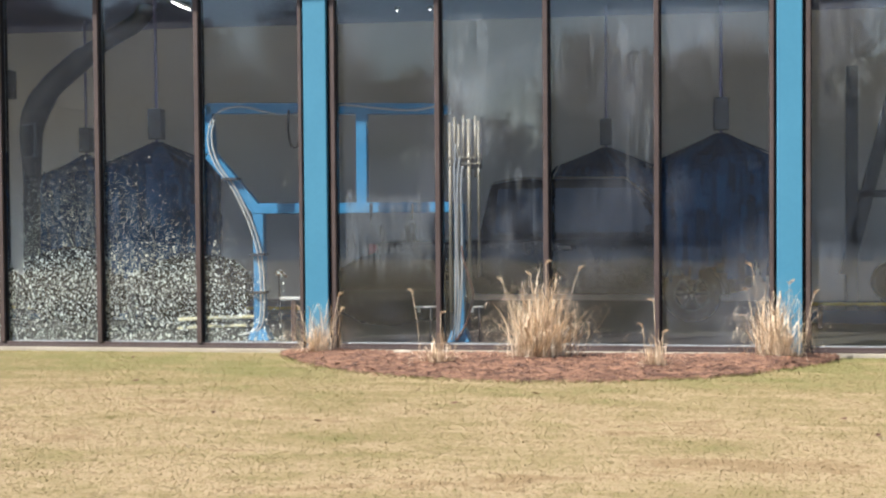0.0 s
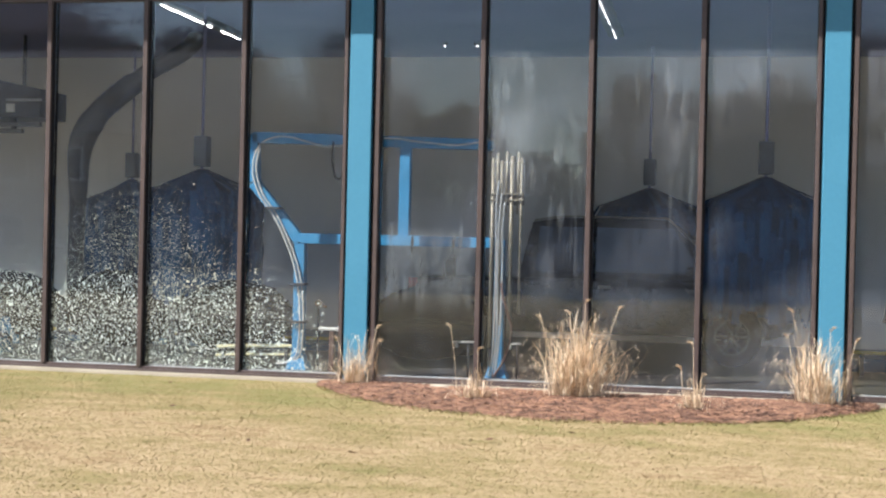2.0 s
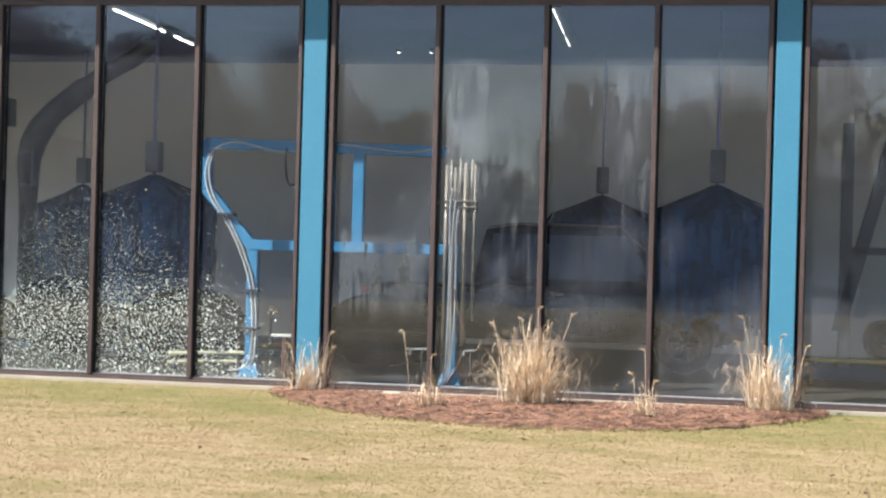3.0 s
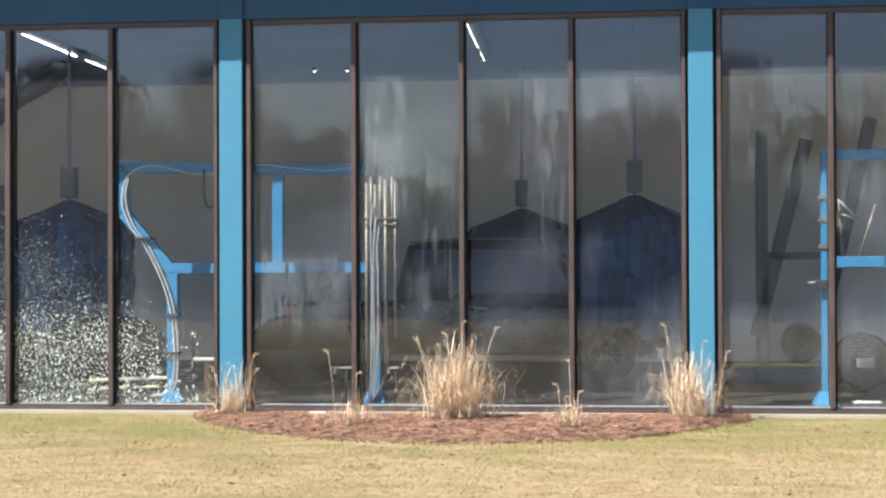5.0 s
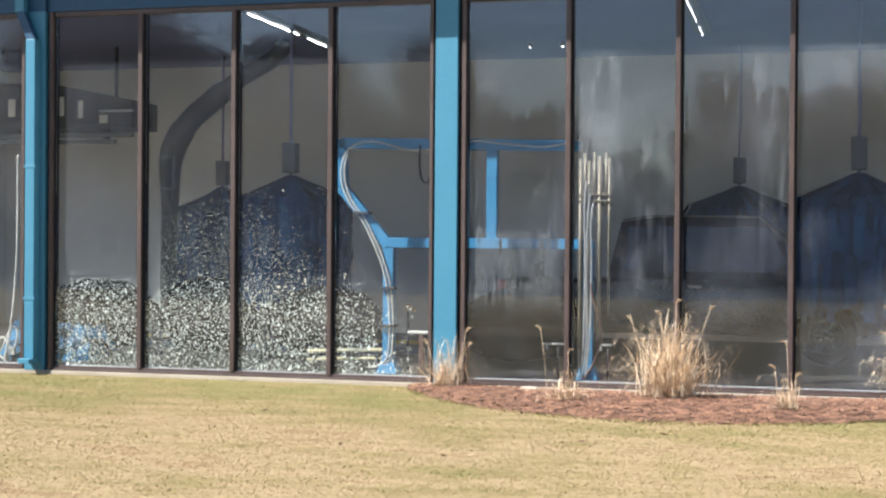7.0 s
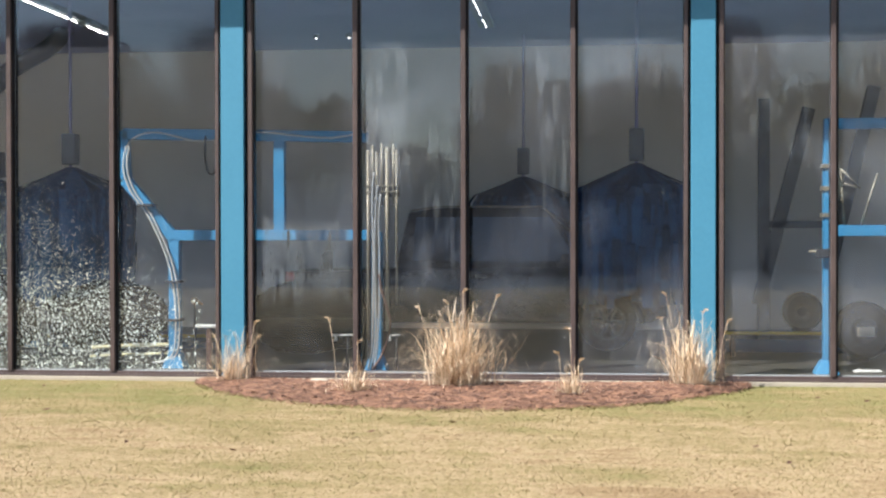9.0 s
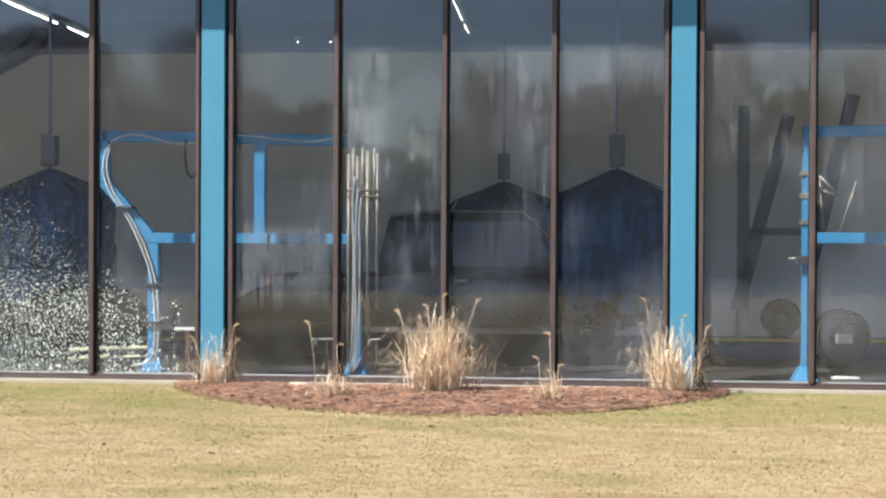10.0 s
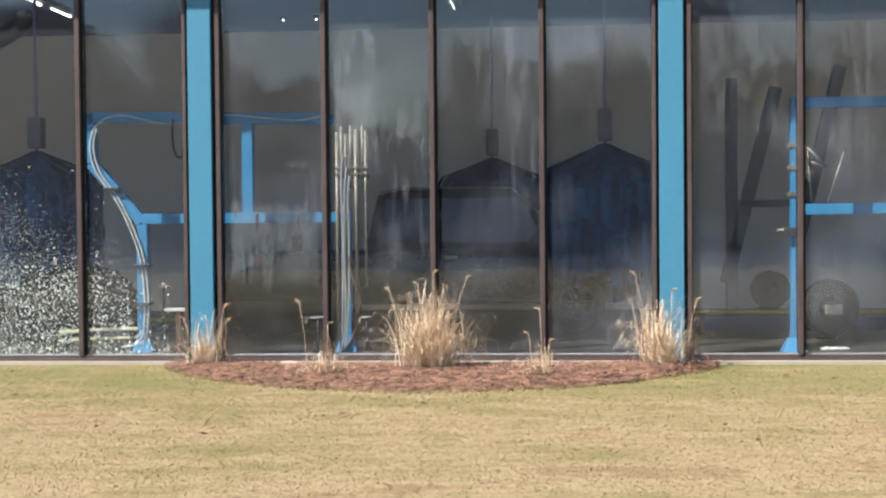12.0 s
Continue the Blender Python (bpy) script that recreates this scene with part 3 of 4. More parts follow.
def pickup(at):
    """A dark pickup that stands in the tunnel."""
    c = thing("pickup", "black pickup standing wet in the wash tunnel", "car", at)

    def loft(rows, mat, name, label=""):
        bm = bmesh.new()
        rings = [[bm.verts.new((x, y, z)) for y, z in ring] for x, ring in rows]
        k = len(rings[0])
        for r0, r1 in zip(rings, rings[1:]):
            for j in range(k):
                bm.faces.new((r0[j], r0[(j + 1) % k], r1[(j + 1) % k], r1[j])).smooth = True
        bm.faces.new(rings[0]); bm.faces.new(rings[-1][::-1])
        bmesh.ops.recalc_face_normals(bm, faces=bm.faces)
        return part(name, bm, mat, c, label)

    def ring(zlow, zmid, ztop, w, tuck=0.10):
        return [(-w, zlow + 0.08), (-w - 0.02, zmid), (-w + tuck * 0.3, ztop - 0.05), (-w + tuck, ztop), (w - tuck, ztop), (w - tuck * 0.3, ztop - 0.05), (w + 0.02, zmid), (w, zlow + 0.08), (w - 0.1, zlow), (-w + 0.1, zlow)]

    loft([(-2.78, ring(0.45, 0.75, 1.02, 0.90)), (-2.72, ring(0.38, 0.75, 1.06, 0.94)), (-1.3, ring(0.36, 0.75, 1.08, 0.95)), (-1.2, ring(0.36, 0.75, 1.12, 0.95)), (0.9, ring(0.36, 0.75, 1.14, 0.95)),
          (1.65, ring(0.36, 0.75, 1.10, 0.94)), (2.2, ring(0.38, 0.72, 1.02, 0.92)), (2.42, ring(0.45, 0.70, 0.92, 0.86))], M_CARPAINT, "body")
    loft([(-1.25, [(-0.88, 1.10), (-0.78, 1.16), (0.78, 1.16), (0.88, 1.10)]), (-1.08, [(-0.88, 1.10), (-0.72, 1.86), (0.72, 1.86), (0.88, 1.10)]), (-0.7, [(-0.88, 1.10), (-0.70, 1.93), (0.70, 1.93), (0.88, 1.10)]),
          (0.75, [(-0.88, 1.10), (-0.70, 1.92), (0.70, 1.92), (0.88, 1.10)]), (1.0, [(-0.88, 1.10), (-0.73, 1.80), (0.73, 1.80), (0.88, 1.10)]), (1.55, [(-0.88, 1.08), (-0.84, 1.13), (0.84, 1.13), (0.88, 1.08)])], M_CARPAINT, "cab")
    for x0, x1, t0, t1 in ((-1.02, -0.28, -0.98, -0.28), (-0.20, 1.22, -0.20, 0.84)):
        bm = bmesh.new()
        f = [bm.verts.new(v) for v in ((x0, -0.874, 1.20), (x1, -0.874, 1.20), (t1, -0.752, 1.80), (t0, -0.752, 1.80))]
        g = [bm.verts.new(v.co + Vector((0, 0.02, 0))) for v in f]
        bm.faces.new(f); bm.faces.new(g[::-1])
        for j in range(4):
            bm.faces.new((f[j], g[j], g[(j + 1) % 4], f[(j + 1) % 4]))
        part("side_window", bm, M_DARKGLASS, c)
    bm = bmesh.new(); tube(bm, [(-1.05, -0.80, 1.885), (-0.7, -0.78, 1.945), (0.75, -0.78, 1.935), (1.22, -0.88, 1.50)], 0.012, 6); part("roof_trim", bm, M_CHROME, c, "thin bright roof trim")
    bm = bmesh.new(); box(bm, -0.15, 0.02, -0.99, -0.96, 0.98, 1.02, 0.008); part("door_handle", bm, M_CHROME, c)
    bm = bmesh.new(); box(bm, 1.0, 1.14, -1.12, -0.93, 1.16, 1.30, 0.03); part("mirror", bm, M_CARPAINT, c)
    bm = bmesh.new(); box(bm, -2.76, -2.64, -0.955, -0.90, 0.86, 1.06, 0.012); part("tail_light", bm, M_RED, c)
    bm = bmesh.new(); box(bm, 2.22, 2.38, -0.90, -0.80, 0.78, 0.92, 0.02); part("headlight", bm, M_WHITE, c)
    bm = bmesh.new(); box(bm, -2.88, -2.76, -0.86, 0.86, 0.44, 0.60, 0.03); part("bumper", bm, M_CHROME, c)
    for x in (-1.95, 1.62):
        for y in (-0.86, 0.86):
            side = -1 if y < 0 else 1
            bm = bmesh.new()
            prof = ((0.0, 0.22), (0.0, 0.34), (0.03, 0.385), (0.20, 0.385), (0.23, 0.34), (0.23, 0.2))
            rings = [[bm.verts.new((x + q * math.cos(u), y + side * (0.115 - d), 0.385 + q * math.sin(u))) for d, q in prof] for u in (2 * math.pi * k / 32 for k in range(32))]
            for k in range(32):
                for j in range(5):
                    bm.faces.new((rings[k][j], rings[(k + 1) % 32][j], rings[(k + 1) % 32][j + 1], rings[k][j + 1])).smooth = True
            wh = part("wheel", bm, M_RUBBER, c)
            bm = bmesh.new()
            for k in range(6):
                u = math.pi / 3 * k
                tube(bm, [(x + 0.04 * math.cos(u), y + side * 0.09, 0.385 + 0.04 * math.sin(u)), (x + 0.21 * math.cos(u), y + side * 0.10, 0.385 + 0.21 * math.sin(u))], 0.028, 6)
            tube(bm, [(x + 0.225 * math.cos(u), y + side * 0.10, 0.385 + 0.225 * math.sin(u)) for u in (2 * math.pi * k / 28 for k in range(29))], 0.018, 6, caps=False)
            part("rim", bm, M_DARKSTEEL, wh)
            bm = bmesh.new()
            tube(bm, [(x + 0.45 * math.cos(u), y + side * 0.085, 0.36 + 0.45 * math.sin(u)) for u in (math.pi * k / 14 for k in range(15))], 0.04, 6)
            part("wheel_arch", bm, M_RUBBER, c)
    return c


pickup((0.0, 4.4, FZ))

# a collapsed blue cloth roll on the floor
def cloth_roll(at):
    c = thing("rocker_brush", "low blue cloth brush slumped on the wash floor", "wash brush", at)
    bm = bmesh.new(); tube(bm, [(-0.6, 0, 0.22), (0.6, 0, 0.22)], 0.06, 12); part("axle", bm, M_DARKSTEEL, c)
    r = np.random.default_rng(5)
    bm = bmesh.new()
    for i in range(260):
        x, a, L, wd = r.uniform(-0.62, 0.62), r.uniform(0, 2 * math.pi), r.uniform(0.16, 0.30), r.uniform(0.02, 0.05)
        p0 = Vector((x, 0.05 * math.cos(a), 0.22 + 0.05 * math.sin(a)))
        p1 = Vector((x + r.uniform(-0.05, 0.05), L * math.cos(a), max(0.22 + L * math.sin(a), 0.01)))
        p2 = p1 + Vector((r.uniform(-0.05, 0.05), 0.05 * math.cos(a), -0.12))
        p2.z = max(p2.z, 0.004)
        rows = [[bm.verts.new(q - Vector((wd, 0, 0))), bm.verts.new(q + Vector((wd, 0, 0)))] for q in (p0, p1, p2)]
        for r0, r1 in zip(rows, rows[1:]):
            bm.faces.new((r0[0], r0[1], r1[1], r1[0]))
    part("cloth", bm, M_ROLL, c)


cloth_roll((-8.15, 1.1, FZ))

def rocker(at, length, r0):
    c = thing("rocker_brush", "long low black bristle brush beside the wash lane", "wash brush", at)
    bm = bmesh.new(); tube(bm, [(-length / 2 - 0.1, 0, r0 + 0.05), (length / 2 + 0.1, 0, r0 + 0.05)], 0.07, 12); part("axle", bm, M_DARKSTEEL, c)
    for x in (-length / 2 - 0.12, length / 2 + 0.12):
        bm = bmesh.new(); box(bm, x - 0.03, x + 0.03, -0.08, 0.08, 0, r0 + 0.16, 0.01); part("bracket", bm, M_DARKSTEEL, c)
    g = np.random.default_rng(9)
    n = 5200
    x, a, L = g.uniform(-length / 2, length / 2, n), g.uniform(0, 2 * np.pi, n), r0 * g.uniform(0.8, 1.0, n)
    L = L * np.clip(np.sqrt(np.maximum(0, 1 - (2 * np.abs(x) / length) ** 2.6)), 0.4, 1.0)
    hub = np.stack([x, 0.06 * np.cos(a), r0 + 0.05 + 0.06 * np.sin(a)], 1)
    tip = np.stack([x + g.normal(0, 0.03, n), L * np.cos(a), r0 + 0.05 + L * np.sin(a)], 1)
    off = np.stack([np.full(n, 0.03), np.zeros(n), np.zeros(n)], 1)
    raw_mesh("bristles", np.stack([hub - off, hub + off, tip + off, tip - off], 1), 4, M_RUBBER, c)


rocker((-8.0, 2.0, FZ), 1.5, 0.50)
rocker((-6.35, 2.05, FZ), 1.45, 0.52)
rocker((-4.75, 1.95, FZ), 1.45, 0.48)
rocker((-2.2, 2.0, FZ), 1.25, 0.47)

# white supply hose in the bay beyond the downspout
bm = bmesh.new(); tube(bm, smooth_path([(-8.45, 0.35, FZ + 0.02), (-8.35, 0.35, 0.5), (-8.28, 0.35, 1.3), (-8.27, 0.35, 2.2), (-8.27, 0.35, 2.6)]), 0.014, 8)
hs = part("supply_hose", bm, M_PALEHOSE)
tagged(hs, "white supply hose hanging down to the floor", "hose")

bm = bmesh.new()
tube(bm, smooth_path([(-8.62, 0.40, FZ + 0.02), (-8.50, 0.38, 0.16), (-8.36, 0.38, 0.42), (-8.28, 0.38, 0.36), (-8.33, 0.36, 0.14), (-8.48, 0.36, 0.30), (-8.56, 0.36, 0.12), (-8.40, 0.34, FZ + 0.02)]), 0.012, 7)
tagged(part("coiled_hose", bm, M_PALEHOSE), "loosely coiled grey-white hose on the wash floor", "hose")
bx = thing("junction_box", "small white plastic box on a short stand", "junction box", (-8.40, 0.46, FZ))
bm = bmesh.new(); box(bm, -0.04, 0.04, -0.03, 0.03, 0.10, 0.20, 0.008); part("housing", bm, M_WHITE, bx)
bm = bmesh.new(); box(bm, -0.015, 0.015, -0.015, 0.015, 0.0, 0.099, 0.003); part("stand", bm, M_DARKSTEEL, bx)

# soap foam on the inside of the glass
def foam_blobs(x, z, size, r, high):
    n = len(x)
    w = size * r.lognormal(0, 0.32, n) * np.where(high, 0.85, 1.0)
    h = w * np.where(high, r.uniform(0.35, 0.8, n), r.uniform(0.6, 2.0, n))
    ang = np.linspace(0, 2 * np.pi, 7)[:6]
    rad = r.uniform(0.35, 1.3, (n, 6))
    tilt = r.normal(0, 0.3, n)
    px, pz = rad * np.cos(ang) * w[:, None], rad * np.sin(ang) * h[:, None]
    qx, qz = px * np.cos(tilt)[:, None] - pz * np.sin(tilt)[:, None], px * np.sin(tilt)[:, None] + pz * np.cos(tilt)[:, None]
    rim = np.stack([x[:, None] + qx, np.full((n, 6), 0.0045), z[:, None] + qz], 2)
    mid = np.stack([x, 0.0045 - 0.0 * x, z], 1)[:, None, :] + np.array([0, 0.006, 0])
    tris = [np.stack([rim[:, k], rim[:, (k + 1) % 6], mid[:, 0]], 1) for k in range(6)]
    return np.concatenate(tris, 0)


fr = np.random.default_rng(31)
cell = 0.0245
gx0, gz0 = np.meshgrid(np.arange(-7.54, -3.0, cell), np.arange(0.03, 2.33, cell))
n = gx0.size
x = gx0.ravel() + fr.normal(0, cell * 0.36, n)
z = gz0.ravel() + fr.normal(0, cell * 0.36, n)
crest = 1.25 + 0.56 * np.exp(-((x + 5.35) / 0.8) ** 4) - 0.6 * np.clip((x + 4.4) / 1.2, 0, 1)
lumpy = np.array([noise.noise(Vector((a * 9, 0.3, b * 6))) for a, b in zip(x, z)])
chance = 1 / (1 + np.exp((z - crest * 0.97) / 0.14)) * (0.80 + 0.55 * lumpy) + 0.32 * np.exp(-np.clip(z - crest, 0, 9) / 0.36)
chance = chance + (z < 0.09) * 0.8
chance = chance * np.where(x > -3.45, 0.30, np.where(x > -3.95, 0.75, 1.0))
keep = fr.uniform(0, 1, n) < chance
x, z = x[keep], z[keep]
for k in range(-1, 2):
    gone = np.abs(x - (-BAY + 1.2 * k)) < 0.05
    x, z = x[~gone], z[~gone]
tagged(raw_mesh("soap_foam", foam_blobs(x, z, 0.0070, fr, z > 1.0 + fr.normal(0, 0.12, len(z))), 3, M_FOAM), "white soap foam flecks clinging to the window glass", "foam", kind="stuff")
x, z = fr.uniform(-2.3, 2.36, 1800), fr.uniform(0.05, 1.15, 1800)
keep = fr.uniform(0, 1, 1800) < np.where(x > 1.25, 0.75, 0.22)
x, z = x[keep], z[keep]
for k in range(-1, 2):
    gone = np.abs(x - 1.2 * k) < 0.05
    x, z = x[~gone], z[~gone]
tagged(raw_mesh("water_drops", foam_blobs(x, z, 0.0036, fr, z > 0), 3, M_FOAM), "sparse pale water flecks on the window glass", "drops", kind="stuff")

# downspout on the column at the bay's end
ds = thing("downspout", "sky-blue square downspout on a column", "downspout", (-7.755, -0.170, 0))
bm = bmesh.new(); box(bm, -0.063, 0.063, -0.063, 0.063, 0.10, 3.96, 0.008); part("pipe", bm, M_BLUE, ds)
# elbow's shade is in its darkened blue too
bm = bmesh.new(); beam(bm, (0, 0, 3.95), (-0.16, 0.0, 4.30), 0.11, 0.10); part("elbow", bm, M_SHADEBLUE, ds)
bm = bmesh.new(); box(bm, -0.22, -0.10, -0.05, 0.05, 4.29, 5.249, 0.008); part("upper_pipe", bm, M_BLUE, ds)
bm = bmesh.new(); box(bm, -0.075, 0.075, -0.18, 0.05, 0.04, 0.099, 0.01); part("shoe", bm, M_BLUE, ds)
for z in (0.8, 2.4):
    bm = bmesh.new(); box(bm, -0.075, 0.075, -0.068, 0.0645, z, z + 0.04, 0.004); part("strap", bm, M_BLUE, ds)


# ---- dry ornamental grasses ----
def tuft(at, blades, height, spread, stalks, seed, label):
    t = thing("ornamental_grass", label, "grass plant", at, group="grasses in the bed")
    r = np.random.default_rng(seed)

    def ribbon(bm, pts, w):
        prev = None
        for j, q in enumerate(pts):
            k = max(0.12, 1 - (j / (len(pts) - 1)) ** 2) * w
            d = (pts[min(j + 1, len(pts) - 1)] - pts[max(j - 1, 0)])
            s = Vector((-d.y, d.x, 0)) if d.xy.length > 1e-4 else Vector((1, 0, 0))
            s = (s.normalized() + Vector((0.6, 0, 0))).normalized() * k
            row = (bm.verts.new(q - s), bm.verts.new(q + s))
            if prev:
                bm.faces.new((prev[0], prev[1], row[1], row[0]))
            prev = row

    bm = bmesh.new()
    for i in range(int(blades * 1.15)):
        a, u = r.uniform(0, 2 * math.pi), r.uniform(0, 1) ** 0.55
        length = r.uniform(0.42, 1.0) ** 0.8
        out = 1.12 * spread * u * length
        b = Vector((r.normal(0, spread * 0.20), r.normal(0, spread * 0.16), 0))
        d = Vector((math.cos(a), math.sin(a), 0))
        sag = r.uniform(0.0, 0.75) * (0.35 + 0.65 * u)
        side = Vector((-d.y, d.x, 0)) * r.normal(0, 0.26) * spread
        h = height * (1 - 0.60 * u ** 1.7) * length * (0.5 if r.uniform() < 0.25 else 1.0)
        kink, phase = r.normal(0, 0.03), r.uniform(0, 6)
        pts = []
        for j in range(6):
            v = j / 5
            pts.append(b + d * out * v + side * v * v + Vector((kink * math.sin(7 * v + phase) * v, kink * math.cos(6 * v + phase) * v, h * (1 + 0.55 * sag) * (1.55 * v - (0.55 + sag * 0.62) * v * v))))
        curl = r.uniform(0.02, 0.10) * min(1.0, height / 0.6)
        kind = r.uniform()
        if kind < 0.5:
            pts += [pts[-1] + (d + side) * curl * 0.8 + Vector((0, 0, 0.25 * curl)), pts[-1] + (d + side) * curl * 1.5 + Vector((0, 0, -0.5 * curl)), pts[-1] + d * curl * 1.4 + Vector((0, 0, -1.5 * curl))]
        elif kind < 0.62:
            pts += [pts[-1] + d * curl + Vector((0, 0, -2.2 * curl))]
        ribbon(bm, pts, r.uniform(0.0019, 0.0050))
    part("blades", bm, M_STRAW, t)
    for dx, dy, lean, h in stalks:
        bm = bmesh.new()
        tip = Vector((dx + lean, dy, h))
        tube(bm, [(dx, dy, 0), (dx + lean * 0.45, dy, h * 0.6), tuple(tip)], 0.0021, 5)
        st = part("stalk", bm, M_STRAW, t)
        bm = bmesh.new()
        bend = 1.0 if lean >= 0 else -1.0
        for i in range(70):
            u = r.uniform(0, 1)
            q = tip + Vector((bend * 0.05 * u * u, 0, 0.085 * u - 0.045 * u * u - 0.01))
            e = q + Vector((r.normal(0, 0.016) + bend * 0.008, r.normal(0, 0.016), r.uniform(-0.005, 0.028)))
            ribbon(bm, [q, (q + e) / 2, e], 0.0032)
        part("seed_head", bm, M_STRAW, st)
    return t


G0 = GZ + 0.012
tuft((-2.45, -0.55, G0), 210, 0.68, 0.40, ((-0.1, 0, -0.12, 0.52), (0.12, 0, 0.1, 0.66), (0.02, 0, 0.22, 0.5)), 1, "sparse dry straw-coloured ornamental grass beside a column")
tuft((-0.98, -1.45, G0), 150, 0.46, 0.28, ((0.02, 0, 0.0, 0.53), (-0.22, 0.2, -0.08, 0.74)), 2, "small dry grass tuft with two tall seed stalks")
tuft((0.0, -0.88, G0), 820, 0.98, 0.55, ((0.06, 0, 0.0, 1.02), (0.18, 0, 0.22, 0.96), (-0.2, 0, -0.2, 0.84), (-0.04, 0, -0.06, 0.9)), 3, "large bushy clump of dry straw-coloured ornamental grass")
tuft((1.19, -1.5, G0), 100, 0.46, 0.22, ((0.0, 0.1, -0.02, 0.66), (-0.1, 0.1, -0.03, 0.42), (0.05, 0, 0.02, 0.36)), 4, "small dry grass tuft with thin bare stalks")
tuft((2.42, -0.60, G0), 400, 0.88, 0.42, ((-0.1, 0, -0.16, 0.98), (0.1, 0, 0.02, 0.8), (0.25, 0, 0.12, 0.7), (-0.2, 0, -0.1, 0.72)), 5, "bushy dry ornamental grass in front of a column")

# pale stone and dry leaves
bm = bmesh.new()
bmesh.ops.create_icosphere(bm, subdivisions=2, radius=0.075, matrix=Matrix.Diagonal((1.5, 0.8, 0.5, 1)))
for v in bm.verts:
    v.co += v.co.normalized() * 0.02 * noise.noise(v.co * 14)
st = part("stone", bm, M_CONCRETE)
st.location = (-1.5, -0.62, GZ + 0.070)
tagged(st, "pale flat stone lying on the mulch", "stone")
lv = random.Random(4)
for i in range(14):
    bm = bmesh.new()
    a = lv.uniform(0, 6.28)
    L = lv.uniform(0.03, 0.05)
    d, s = Vector((math.cos(a), math.sin(a), 0)), Vector((-math.sin(a), math.cos(a), 0))
    vs = [bm.verts.new(q) for q in (-d * L, s * L * 0.5 + Vector((0, 0, 0.015)), d * L + Vector((0, 0, 0.012)), -s * L * 0.5 + Vector((0, 0, 0.004)), Vector((0, 0, -0.002)))]
    for j in range(4):
        bm.faces.new((vs[j], vs[(j + 1) % 4], vs[4]))
    lf = part("fallen_leaf", bm, M_MULCH)
    lf.location = (lv.uniform(-7, 5), lv.uniform(-5.5, -0.6), GZ + 0.025)
    tagged(lf, "small curled brown leaf lying on the lawn", "leaf", group="fallen leaves")


# ---- behind the camera: trees and houses that the glass mirrors ----
def tree(at, height, crown, trunk, seed, leaves=5600, leafy=0.11):
    t = thing("tree", "broad tree with dark branches and thin winter foliage", "tree", at, group="trees across the road")
    r = random.Random(seed)
    bm = bmesh.new()
    ends = []

    def limb(p, d, length, rad, depth):
        pts, rs = [p], [rad]
        q, v = p.copy(), d.copy()
        for k in range(4):
            v = (v + Vector((r.uniform(-0.25, 0.25), r.uniform(-0.25, 0.25), r.uniform(-0.05, 0.2)))).normalized()
            q = q + v * length / 4
            pts.append(q.copy()); rs.append(rad * (1 - 0.16 * (k + 1)))
        tube(bm, pts, rs, 7 if depth < 2 else 5)
        if depth >= 3:
            ends.extend(pts[1:])
            return
        for k in range(3 if depth else 5):
            a = r.uniform(0, 6.28)
            out = Vector((math.cos(a), math.sin(a), r.uniform(0.15, 0.9))).normalized()
            limb(pts[-1 - (k % 2)], (v * 0.5 + out).normalized(), length * r.uniform(0.55, 0.8), rs[-1] * 0.75, depth + 1)

    limb(Vector((0, 0, -0.05)), Vector((r.uniform(-0.12, 0.12), 0, 1)).normalized(), height * 0.36, trunk, 0)
    part("trunk", bm, M_BARK, t)
    g = np.random.default_rng(seed)
    e = np.array([tuple(q) for q in ends])
    c = e[g.integers(0, len(e), leaves)] + g.normal(0, crown * 0.11, (leaves, 3))
    u1, u2 = g.normal(0, leafy, (leaves, 3)), g.normal(0, leafy, (leaves, 3))
    raw_mesh("crown", np.stack([c - u1, c + u2, c + u1, c - u2], 1), 4, M_LEAF, t)
    return t


def evergreen(at, height, width, seed):
    """A dense tree with foliage in clumps down to near the ground."""
    t = thing("tree", "dense dark green tree with an uneven crown", "tree", at, group="trees across the road")
    g = np.random.default_rng(seed)
    bm = bmesh.new(); tube(bm, [(0, 0, -0.05), (0.1, 0, height * 0.4), (0, 0.1, height * 0.8)], [0.25, 0.18, 0.06], 8); part("trunk", bm, M_BARK, t)
    cl = 60
    u = np.concatenate([g.uniform(0.0, 0.12, 16), g.uniform(0.05, 1, cl - 16)])
    a = g.uniform(0, 2 * np.pi, cl)
    rr = width * np.sqrt(g.uniform(0, 1, cl)) * np.clip(1.25 * np.sqrt(np.clip(1.06 - u, 0, 1)), 0.25, 1)
    mid = np.stack([rr * np.cos(a), rr * np.sin(a), 0.4 + (height - 1.0) * u], 1)
    n = 26000
    pick = g.integers(0, cl, n)
    c = mid[pick] + g.normal(0, 1, (n, 3)) * np.array([0.5, 0.5, 0.42])
    c[:, 2] = np.maximum(c[:, 2], 0.1)
    u1, u2 = g.normal(0, 0.06, (n, 3)), g.normal(0, 0.06, (n, 3))
    raw_mesh("crown", np.stack([c - u1, c + u2, c + u1, c - u2], 1), 4, M_LEAF, t)
    return t


